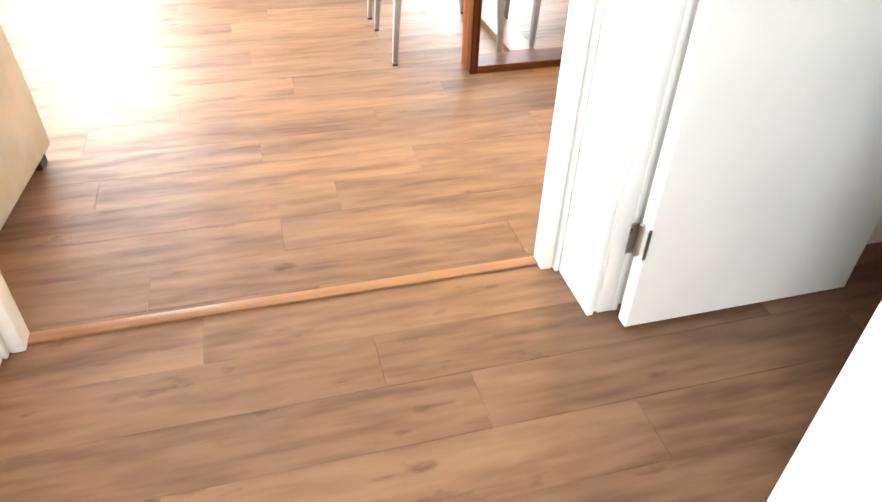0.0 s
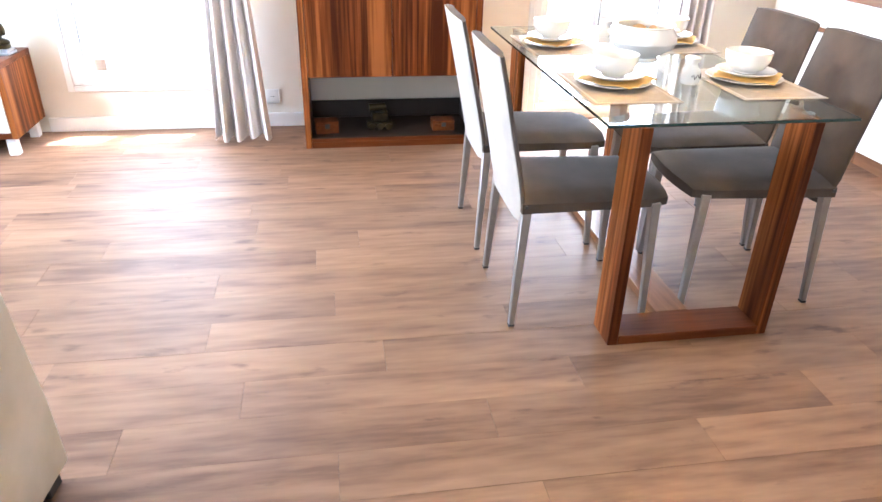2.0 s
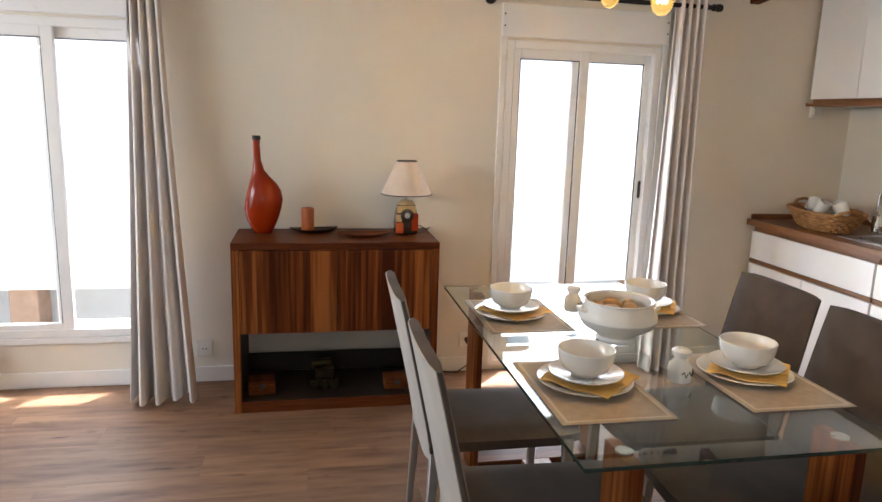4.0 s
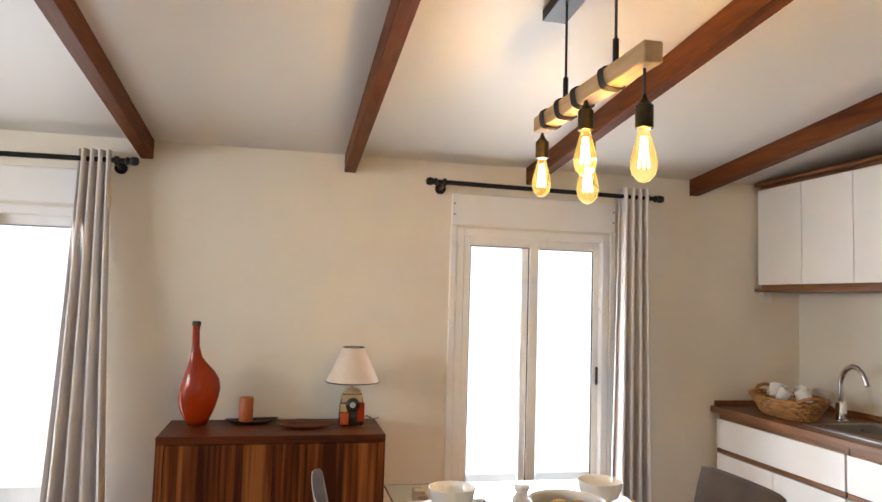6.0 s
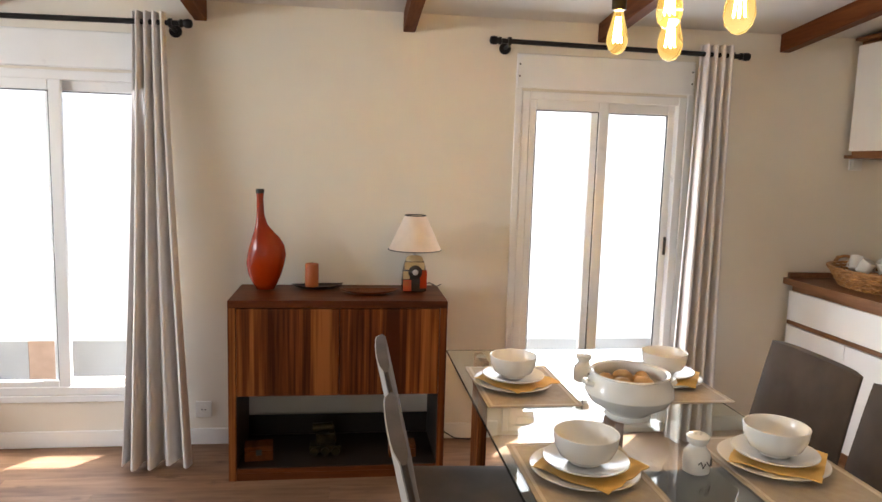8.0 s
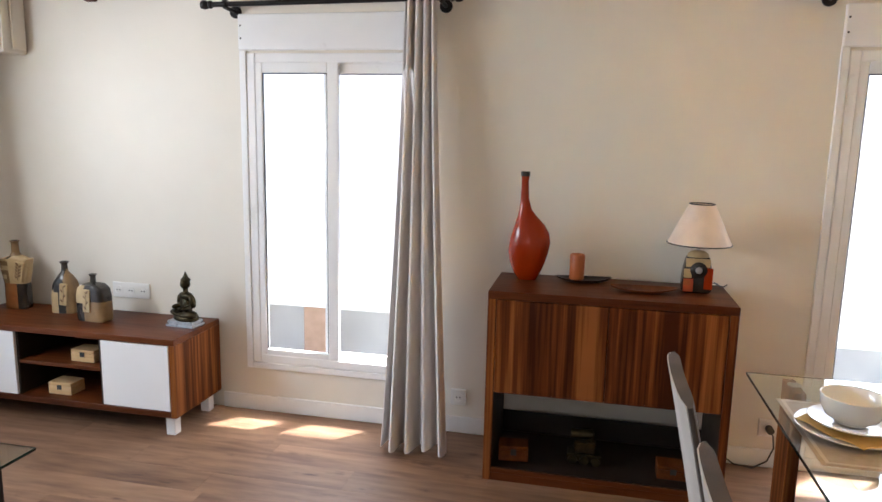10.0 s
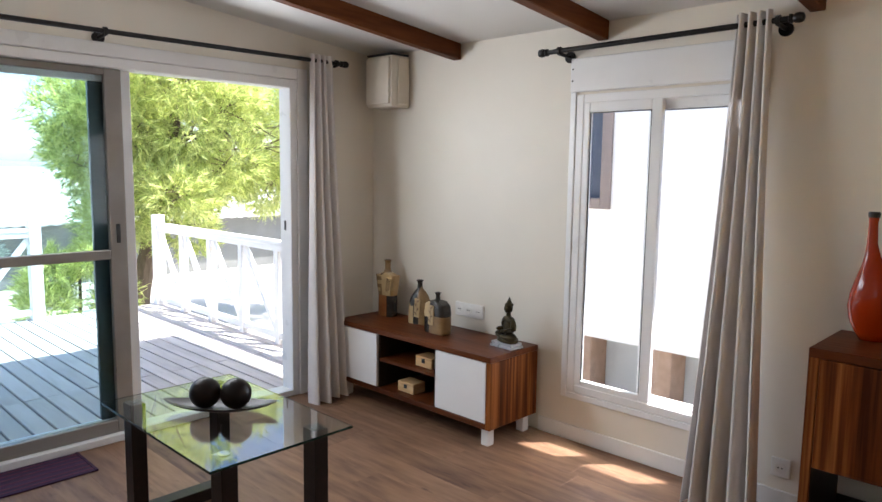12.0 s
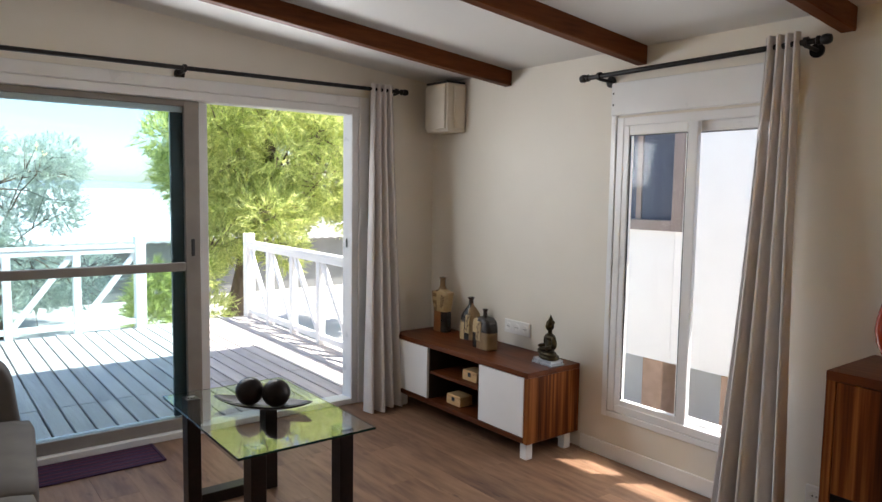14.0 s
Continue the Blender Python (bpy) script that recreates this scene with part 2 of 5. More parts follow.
M_BROWNGLAZE = surface("brown_glaze", (0.13, 0.07, 0.028), (0.2, 0.115, 0.05), 18, 0.35, 0.1, 120)
M_RED = surface("red_glaze", (0.36, 0.04, 0.015), (0.50, 0.10, 0.02), 18, 0.3, 0.1, 120)
M_RUG = surface("plum_rug", (0.018, 0.006, 0.026), (0.045, 0.012, 0.05), 60, 0.95, 0.6, 400, stretch=(1, 0.05, 1))
M_RUG2 = surface("magenta_rug_stripe", (0.085, 0.014, 0.045), (0.13, 0.03, 0.05), 60, 0.95, 0.6, 400)
M_RUBBER = surface("dark_plastic", (0.02, 0.02, 0.02), (0.035, 0.035, 0.035), 20, 0.5, 0.1, 200)
M_RENDER = surface("white_render", (0.82, 0.78, 0.73), (0.87, 0.83, 0.78), 2.0, 0.8, 0.3, 60)
M_SKIRT = surface("grey_skirting", (0.46, 0.47, 0.48), (0.54, 0.55, 0.55), 3, 0.8, 0.3, 60)
M_BROWNFRAME = surface("brown_frame", (0.22, 0.165, 0.14), (0.28, 0.21, 0.18), 8, 0.5, 0.05, 150)
M_DARKPANE = surface("dark_pane", (0.085, 0.095, 0.125), (0.105, 0.115, 0.145), 1.5, 0.5, 0.0, 50, spec=0.15)
M_GROUND = surface("pale_gravel", (0.46, 0.425, 0.38), (0.58, 0.545, 0.495), 0.6, 0.95, 0.6, 30)
# pale blue is the haze of distance, painted into the hills' colour
M_FAR = surface("haze_tinted_hills", (0.42, 0.50, 0.58), (0.50, 0.57, 0.64), 0.004, 0.95, 0.0, 1)
M_SHEDROOF = surface("pale_corrugated_roof", (0.62, 0.61, 0.59), (0.72, 0.71, 0.69), 1.5, 0.7, 0.1, 30)
M_SHEDWALL = surface("shed_wall", (0.17, 0.17, 0.16), (0.23, 0.23, 0.22), 1.5, 0.85, 0.2, 30)
M_BARK = surface("pine_bark", (0.10, 0.07, 0.05), (0.19, 0.14, 0.10), 12, 0.95, 0.9, 40, stretch=(1, 1, 0.3))
M_BRICK = surface("red_brick", (0.34, 0.22, 0.15), (0.42, 0.28, 0.2), 10, 0.85, 0.4, 60)
# near black: shade inside the furniture is put into this colour
M_INNER = surface("dark_shade_inside", (0.010, 0.005, 0.003), (0.018, 0.009, 0.005), 12, 0.5, 0.05, 100)
M_FRUIT = surface("dried_fruit", (0.42, 0.24, 0.09), (0.54, 0.34, 0.16), 20, 0.6, 0.2, 100)


def leaf_mat(name, a, b):
    m, n, l, p = mat(name)
    geo = n.new("ShaderNodeNewGeometry")
    r = ramp_node(n, [(0.0, a), (1.0, b)])
    l.new(geo.outputs["Random Per Island"], r.inputs[0])
    l.new(r.outputs[0], p.inputs["Base Color"])
    p.inputs["Roughness"].default_value = 0.6
    tr = n.new("ShaderNodeBsdfTranslucent")
    l.new(r.outputs[0], tr.inputs[0])
    ms = n.new("ShaderNodeMixShader")
    ms.inputs[0].default_value = 0.5
    out = n["Material Output"]
    l.new(p.outputs[0], ms.inputs[1])
    l.new(tr.outputs[0], ms.inputs[2])
    l.new(ms.outputs[0], out.inputs[0])
    return m


M_PINE = leaf_mat("pine_needles", (0.26, 0.35, 0.07), (0.97, 0.97, 0.42))
M_OLIVE = leaf_mat("olive_leaves", (0.44, 0.50, 0.40), (0.70, 0.74, 0.66))


# ---- building blocks ----
def box(bm, x0, x1, y0, y1, z0, z1, bev=0.0, seg=1):
    made = bmesh.ops.create_cube(bm, size=1.0)["verts"]
    for v in made:
        v.co = Vector((x0 + (v.co.x + 0.5) * (x1 - x0), y0 + (v.co.y + 0.5) * (y1 - y0), z0 + (v.co.z + 0.5) * (z1 - z0)))
    if bev:
        edges = list({e for v in made for e in v.link_edges})
        bmesh.ops.bevel(bm, geom=edges, offset=bev, segments=seg, profile=0.5, affect="EDGES")
    return made


def lathe(bm, profile, seg=24, cx=0.0, cy=0.0, sx=1.0, sy=1.0):
    rings = []
    for r, z in profile:
        rings.append([bm.verts.new((cx + sx * r * math.cos(2 * math.pi * k / seg), cy + sy * r * math.sin(2 * math.pi * k / seg), z)) for k in range(seg)])
    for a, b in zip(rings, rings[1:]):
        for k in range(seg):
            bm.faces.new((a[k], a[(k + 1) % seg], b[(k + 1) % seg], b[k]))
    bm.faces.new(list(reversed(rings[0])))
    bm.faces.new(rings[-1])


def tube(bm, pts, r, seg=8, taper=1.0):
    pts = [Vector(p) for p in pts]
    rings = []
    for i, p in enumerate(pts):
        d = (pts[min(i + 1, len(pts) - 1)] - pts[max(i - 1, 0)]).normalized()
        u = d.orthogonal().normalized()
        if i:
            u = (last - d * last.dot(d)).normalized()
        last = u
        w = d.cross(u)
        rad = r * (1 + (taper - 1) * i / max(1, len(pts) - 1))
        rings.append([bm.verts.new(p + rad * (u * math.cos(2 * math.pi * k / seg) + w * math.sin(2 * math.pi * k / seg))) for k in range(seg)])
    for a, b in zip(rings, rings[1:]):
        for k in range(seg):
            bm.faces.new((a[k], a[(k + 1) % seg], b[(k + 1) % seg], b[k]))
    bm.faces.new(list(reversed(rings[0])))
    bm.faces.new(rings[-1])


def mesh_of(name, bm, material, smooth=35.0):
    bmesh.ops.recalc_face_normals(bm, faces=bm.faces[:])
    if smooth:
        lim = radians(smooth)
        for f in bm.faces:
            f.smooth = True
        for e in bm.edges:
            e.smooth = len(e.link_faces) == 2 and e.calc_face_angle(0.0) < lim
    me = bpy.data.meshes.new(name)
    bm.to_mesh(me)
    bm.free()
    me.materials.append(material)
    return me


def part(name, bm, material, parent, label="", smooth=35.0):
    ob = new(name, mesh_of(name, bm, material, smooth))
    ob.parent = parent
    if label:
        ob["label"] = label
    return ob


def thing(name, at, label, category, group="", rz=0.0):
    ob = new(name)
    ob.empty_display_size = 0.05
    ob.matrix_basis = pose(at[0], at[1], at[2], 0, 0, rz)
    return tagged(ob, label, category, group)


def solid(name, bm, material, label, category, kind="", smooth=35.0, at=(0, 0, 0), group=""):
    ob = new(name, mesh_of(name, bm, material, smooth))
    ob.location = at
    return tagged(ob, label, category, group, kind)


def box_part(name, material, parent, dims, bev=0.0, label="", seg=1):
    bm = bmesh.new()
    box(bm, *dims, bev, seg)
    return part(name, bm, material, parent, label)


def lathe_part(name, material, parent, profile, label="", seg=24, cx=0.0, cy=0.0, sx=1.0, sy=1.0):
    bm = bmesh.new()
    lathe(bm, profile, seg, cx, cy, sx, sy)
    return part(name, bm, material, parent, label)


def tube_part(name, material, parent, pts, r, seg=8, label="", taper=1.0):
    bm = bmesh.new()
    tube(bm, pts, r, seg, taper)
    return part(name, bm, material, parent, label)


def structure(name, material, boxes, label, category, bev=0.0):
    bm = bmesh.new()
    for b in boxes:
        box(bm, *b, bev)
    return solid(name, bm, material, label, category, "structure")


# ---- the room's shell ----
WX, EX, NY, SY = -2.38, 4.14, 5.19, 1.46      # inner faces
SLOPE, EAVE = 0.10, 2.215
RIDGE_Y = 2.7
W1 = (-0.74, 0.17, 0.27, 1.86)                # window: x0, x1, z0, z1
W2 = (1.98, 2.88, 0.06, 1.86)
DY0, DY1, DZ = 2.33, 4.56, 2.0                # terrace door
T = 0.14


def ceil_z(y):
    return EAVE + SLOPE * (NY - y) if y > RIDGE_Y else EAVE + SLOPE * (NY - RIDGE_Y) - SLOPE * (RIDGE_Y - y)


# far wall
structure("wall_north", M_WALL, [
    (WX - T, W1[0], NY, NY + T, -0.1, 2.40), (W1[0], W1[1], NY, NY + T, -0.1, W1[2]), (W1[0], W1[1], NY, NY + T, W1[3], 2.40),
    (W1[1], W2[0], NY, NY + T, -0.1, 2.40), (W2[0], W2[1], NY, NY + T, -0.1, W2[2]), (W2[0], W2[1], NY, NY + T, W2[3], 2.40),
    (W2[1], EX + T, NY, NY + T, -0.1, 2.40)], "cream painted wall with two window openings", "wall")
structure("wall_west", M_WALL, [
    (WX - T, WX, DY1, NY, -0.1, 2.75), (WX - T, WX, DY0, DY1, DZ, 2.75), (WX - T, WX, SY, DY0, -0.1, 2.75)],
    "cream painted wall around the terrace door", "wall")
structure("wall_east", M_WALL, [(EX, EX + T, -1.8, NY, -0.1, 2.75)], "cream painted kitchen wall", "wall")
OX0, OX1 = 0.035, 1.462                       # passage in the partition
structure("wall_south", M_WALL, [
    (WX - T, OX0, 1.24, SY, -0.1, 2.75), (OX1, EX, 1.24, SY, -0.1, 2.75), (OX0, OX1, 1.24, SY, 2.04, 2.75)],
    "cream partition wall with a wide passage", "wall")
# the opening is unseen, added in this wall for the hall's fill lamp
structure("wall_hall_west", M_WALL, [(-0.35, -0.22, -1.8, -1.6, -0.1, 2.75), (-0.35, -0.22, -0.6, 1.24, -0.1, 2.75), (-0.35, -0.22, -1.6, -0.6, -0.1, 0.9), (-0.35, -0.22, -1.6, -0.6, 2.0, 2.75)], "cream hall wall", "wall")
structure("wall_hall_south", M_WALL, [(-0.35, EX, -1.94, -1.8, -0.1, 2.75)], "cream wall closing the hall", "wall")
structure("wall_hall_east", M_WALL, [(1.66, 1.76, -1.8, 0.58, -0.1, 2.75)], "cream hall wall beside the doorway", "wall")

bm = bmesh.new()
for ya, yb in ((RIDGE_Y, NY + 0.02), (-1.9, RIDGE_Y)):
    vs = box(bm, WX - 0.02, EX + 0.02, ya, yb, 0, 0.12)
    for v in vs:
        v.co.z += ceil_z(v.co.y)
solid("ceiling", bm, M_CEIL, "white satin sloping ceiling", "ceiling", "structure")
bm = bmesh.new()
for ya, yb in ((RIDGE_Y, NY + 0.565), (-2.1, RIDGE_Y)):
    vs = box(bm, WX - 1.72, EX + 0.4, ya, yb, 0.14, 0.20)
    for v in vs:
        v.co.z += ceil_z(v.co.y)
solid("roof", bm, M_RENDER, "pale sheet roof with wide eaves", "roof", "structure")

# ceiling beams
for k, bx in enumerate((-2.0 + 0.40, -0.60, 0.385, 1.39, 2.40, 3.42)):
    bm = bmesh.new()
    vs = box(bm, -0.03, 0.03, RIDGE_Y - NY, 0.0, -0.095, 0.002, 0.004)
    for v in bm.verts:
        v.co.z += SLOPE * -v.co.y + EAVE
    solid("ceiling_beam", bm, M_BEAM, "brown stained pine beam under the ceiling", "beam", at=(bx, NY, 0), group="ceiling beams")

# baseboards and trims
structure("baseboard", M_PAINT, [
    (-0.92, 0.57, NY - 0.014, NY - 0.001, 0.0, 0.085), (1.56, W2[0] - 0.06, NY - 0.014, NY - 0.001, 0.0, 0.085), (W2[1] + 0.06, 3.5, NY - 0.014, NY - 0.001, 0.0, 0.085),
    (WX + 0.001, WX + 0.014, DY1 + 0.08, NY - 0.02, 0, 0.085)],
    "white painted baseboard", "baseboard", 0.003)
structure("baseboard_hall", M_STRIP, [(OX1 + 0.8, EX, 1.225, 1.239, 0, 0.07), (1.761, 1.775, -1.7, 0.5, 0, 0.07)], "brown wooden baseboard in the hall", "baseboard", 0.003)
bm = bmesh.new()
box(bm, OX0 + 0.01, OX1 - 0.01, 1.438, 1.474, 0.0, 0.009, 0.004, 2)
solid("threshold_strip", bm, M_STRIP, "oak threshold strip across the passage floor", "trim", "structure")


def casing(parent, x_in, sign, y_face, ysign, h):
    """Moulded casing round one side of the passage; x_in is its inner edge."""
    for k, (off, w, d) in enumerate(((0.0, 0.075, 0.012), (0.012, 0.05, 0.018), (0.055, 0.015, 0.02))):
        a, b = x_in + sign * off, x_in + sign * (off + w)
        bm = bmesh.new()
        y0, y1 = sorted((y_face, y_face + ysign * d))
        box(bm, min(a, b), max(a, b), y0, y1, 0, h, 0.003, 2)
        part("casing", bm, M_PAINT, parent)


frame_ob = tagged(new("door_frame"), "white moulded frame round the passage", "door frame", kind="structure")
for x, sg in ((OX0, -1), (OX1, 1)):
    casing(frame_ob, x, sg, SY + 0.001, 1, 2.10)
    casing(frame_ob, x, sg, 1.239, -1, 2.10)
    a, b = sorted((x - sg * 0.001, x - sg * 0.018))
    box_part("jamb", M_PAINT, frame_ob, (a, b, 1.215, SY + 0.008, 0, 2.04), 0.003)
    a, b = sorted((x - sg * 0.018, x - sg * 0.03))
    box_part("door_stop", M_PAINT, frame_ob, (a, b, 1.40, SY + 0.006, 0, 2.03), 0.003)
    a, b = sorted((x - sg * 0.0305, x - sg * 0.066))
    box_part("stop_moulding", M_PAINT, frame_ob, (a, b, 1.415, SY + 0.016, 0, 2.03), 0.006, "", 2)
box_part("head", M_PAINT, frame_ob, (OX0 + 0.02, OX1 - 0.02, 1.232, SY + 0.008, 2.02, 2.039), 0.003)

# open door leaf, folded back along the hall side of the partition
leaf = thing("door_1", (1.512, 1.165, 0.012), "plain white door leaf standing open", "door")
box_part("door_leaf", M_PAINT, leaf, (0, 0.66, -0.02, 0.018, 0, 1.99), 0.003)
for hz in (0.22, 1.75):
    h = tube_part("hinge", M_STEEL, leaf, [(-0.008, 0.0, hz), (-0.008, 0.0, hz + 0.085)], 0.007, 10, "brushed steel hinge")
    box_part("hinge_plate", M_STEEL, h, (-0.004, 0.004, -0.024, -0.0205, hz, hz + 0.085))
    box_part("hinge_plate", M_STEEL, h, (-0.03, -0.006, 0.008, 0.011, hz, hz + 0.085))
hd = box_part("door_handle", M_STEEL, leaf, (0.55, 0.59, -0.03, -0.0205, 0.98, 1.02), 0.003, "brushed steel lever handle")
tube_part("lever", M_STEEL, hd, [(0.57, -0.03, 1.0), (0.57, -0.065, 1.0), (0.46, -0.068, 1.0)], 0.008)

# second doorway's casing, close to where the walk begins
fr2 = tagged(new("door_frame_hall"), "white moulded casing at the end of a hall wall", "door frame", kind="structure")
box_part("casing", M_PAINT, fr2, (1.568, 1.66, 0.50, 0.645, 0, 2.1), 0.004)
box_part("jamb", M_PAINT, fr2, (1.66, 1.77, 0.581, 0.628, 0, 2.1), 0.004)


# ---- windows ----
def sliding_window(name, x0, x1, z0, z1, label, sash_mid, handle_z=None):
    w = tagged(new(name), label, "window", kind="structure")
    y0, y1 = NY - 0.008, NY + 0.072
    f = 0.045
    for nm, d in (("window_frame", (x0, x0 + f, y0, y1, z0, z1)), ("window_frame", (x1 - f, x1, y0, y1, z0, z1)),
                  ("window_frame", (x0 + f, x1 - f, y0, y1, z1 - f, z1)), ("window_frame", (x0 + f, x1 - f, y0, y1, z0, z0 + f))):
        box_part(nm, M_PVC, w, d, 0.004)
    s, sb_ = 0.055, 0.042

    def sash(a, b, ya, yb):
        zb, zt = z0 + f - 0.012, z1 - f + 0.006
        g = box_part("pane", M_GLASS, w, (a + s - 0.01, b - s + 0.01, (ya + yb) / 2 - 0.003, (ya + yb) / 2 + 0.003, zb + sb_ - 0.01, zt - s + 0.01))
        g.visible_shadow = False
        for d in ((a, a + s, ya, yb, zb, zt), (b - s, b, ya, yb, zb, zt), (a + s, b - s, ya, yb, zb, zb + sb_), (a + s, b - s, ya, yb, zt - s, zt)):
            box_part("sash", M_PVC, w, d, 0.004)
        for d in ((a + s, a + s + 0.004, ya + 0.004, ya + 0.012, zb + sb_, zt - s), (b - s - 0.004, b - s, ya + 0.004, ya + 0.012, zb + sb_, zt - s), (a + s, b - s, ya + 0.004, ya + 0.012, zt - s - 0.005, zt - s)):
            box_part("gasket", M_RUBBER, w, d)

    sash(x0 + 0.025, sash_mid + 0.035, y0 + 0.004, y0 + 0.036)
    sash(sash_mid - 0.052, x1 - 0.025, y0 + 0.042, y0 + 0.074)
    # inside trim
    for d in ((x0 - 0.036, x0 - 0.001, NY - 0.013, NY - 0.001, z0 - 0.034, z1 + 0.02), (x1 + 0.001, x1 + 0.036, NY - 0.013, NY - 0.001, z0 - 0.034, z1 + 0.02),
              (x0, x1, NY - 0.013, NY - 0.001, z0 - 0.034, z0 - 0.001)):
        box_part("trim", M_PVC, w, d, 0.003)
    rb = box_part("roller_box", M_PVC, w, (x0 - 0.035, x1 + 0.03, NY - 0.022, NY - 0.001, z1 + 0.012, z1 + 0.185), 0.005, "white roller shutter box cover")
    for px, pz in ((x0 - 0.02, z1 + 0.07), (x0 - 0.02, z1 + 0.13), (x1 + 0.015, z1 + 0.07), (x1 + 0.015, z1 + 0.13)):
        bm = bmesh.new()
        lathe(bm, [(0.005, 0), (0.004, 0.003)], 8)
        bm.transform(Matrix.Translation((px, NY - 0.022, pz)) @ pose(0, 0, 0, 90))
        part("screw", bm, M_RUBBER, rb)
    if handle_z:
        box_part("latch", M_RUBBER, w, (x1 - 0.062, x1 - 0.048, y0 + 0.03, y0 + 0.041, handle_z - 0.05, handle_z + 0.05), 0.003, "black recessed latch")
    return w


sliding_window("window_1", *W1, "white sliding window with clear panes", -0.297)
sliding_window("window_2", *W2, "tall white sliding window with clear panes", 2.42, 1.06)

st = thing("shutter_strap", (2.945, NY - 0.001, 0.0), "white roller shutter strap guide beside the window", "shutter strap")
box_part("guide", M_SOCKET, st, (-0.012, 0.012, -0.022, 0, 1.12, 1.84), 0.005, "", 2)
box_part("strap", M_CURTAIN, st, (-0.008, 0.008, -0.012, -0.009, 0.93, 1.119))
wb_ = box_part("winder", M_SOCKET, st, (-0.018, 0.018, -0.03, 0, 0.62, 0.93), 0.006, "", 2)
box_part("winder_lid", M_PVC, wb_, (-0.014, 0.014, -0.035, -0.0305, 0.64, 0.91), 0.003)

# terrace door: left half holds both panels, right half stands open
td = tagged(new("door_2"), "white sliding terrace door standing half open", "door", kind="structure")
xa, xb = WX - 0.11, WX + 0.012
for d in ((xa, xb, DY1 - 0.05, DY1, 0.0, DZ), (xa, xb, DY0, DY0 + 0.05, 0.0, DZ), (xa, xb, DY0 + 0.05, DY1 - 0.05, DZ - 0.05, DZ), (xa, xb, DY0 + 0.05, DY1 - 0.05, 0.0, 0.04)):
    box_part("door_frame", M_PVC, td, d, 0.004)
for d in ((WX + 0.001, WX + 0.02, DY1 + 0.001, DY1 + 0.075, 0, DZ + 0.07), (WX + 0.001, WX + 0.02, DY0 - 0.075, DY0 - 0.001, 0, DZ + 0.07), (WX + 0.001, WX + 0.02, DY0, DY1, DZ + 0.001, DZ + 0.07)):
    box_part("trim", M_PVC, td, d, 0.004)
for pa, pb, px, sw, alu in ((2.385, 3.515, WX - 0.04, 0.085, M_TAUPEALU), (2.385, 3.578, WX - 0.085, 0.062, M_PVC)):
    front = alu is M_TAUPEALU
    pn = box_part("door_panel", M_DOORGLASS, td, (px - 0.003, px + 0.003, pa + 0.06, pb - sw + 0.01, 0.10, DZ - 0.08), 0, "tinted glass pane")
    pn.visible_shadow = False
    tz = DZ - 0.085 if front else DZ - 0.115
    for d in ((px - 0.018, px + 0.018, pa, pa + 0.07, 0.041, DZ - 0.051), (px - 0.018, px + 0.018, pb - sw, pb, 0.041, DZ - 0.051),
              (px - 0.018, px + 0.018, pa + 0.07, pb - sw, 0.041, 0.11), (px - 0.018, px + 0.018, pa + 0.07, pb - sw, tz, DZ - 0.051)):
        box_part("panel_frame", alu, pn, d, 0.004, "")
    if front:
        box_part("cross_bar", alu, pn, (px - 0.016, px + 0.02, pa + 0.07, pb - sw, 0.975, 1.025), 0.004)
        box_part("pull", M_RUBBER, pn, (px + 0.0185, px + 0.026, pb - 0.055, pb - 0.035, 1.06, 1.16), 0.003, "black recessed pull")
    else:
        # added strip: teal look of two overlapping glass edges, painted on
        box_part("overlap_strip", M_TEALSTRIP, pn, (px - 0.012, px + 0.016, 3.365, pb - sw - 0.001, 0.111, tz - 0.001), 0.003, "dark teal strip in place of overlapping glass edges")
box_part("lock", M_RUBBER, td, (WX - 0.06, WX - 0.045, DY1 - 0.056, DY1 - 0.0505, 1.07, 1.13), 0.002, "black lock plate")


# ---- curtains and rods ----
def rod(name, a, b, label, rings=0):
    a, b = Vector(a), Vector(b)
    d = (b - a).normalized()
    r = thing(name, a, label, "curtain rod")
    L = (b - a).length
    bm = bmesh.new()
    tube(bm, [(0, 0, 0), d * L], 0.0125, 14)
    part("pole", bm, M_BLACK, r)
    for end, s in ((0, -1), (L, 1)):
        bm = bmesh.new()
        lathe(bm, [(0.013, 0), (0.019, 0.004), (0.019, 0.012), (0.014, 0.018), (0.02, 0.026), (0.022, 0.04), (0.018, 0.055), (0.008, 0.06)], 16)
        bm.transform(Matrix.Translation(d * end) @ (d * s).to_track_quat("Z", "Y").to_matrix().to_4x4())
        part("finial", bm, M_BLACK, r)
    return r, d, L


def bracket(r, along, d, to_wall, dist):
    p = d * along
    bm = bmesh.new()
    tube(bm, [p + Vector((0, 0, -0.015)), p + Vector((0, 0, -0.02)) + to_wall * (dist - 0.004)], 0.009, 10)
    tube(bm, [p - d * 0.008, p + d * 0.008], 0.021, 14)
    part("bracket", bm, M_BLACK, r)
    bm = bmesh.new()
    tube(bm, [p + Vector((0, 0, -0.02)) + to_wall * (dist - 0.012), p + Vector((0, 0, -0.02)) + to_wall * (dist - 0.001)], 0.03, 18)
    part("rosette", bm, M_BLACK, r)


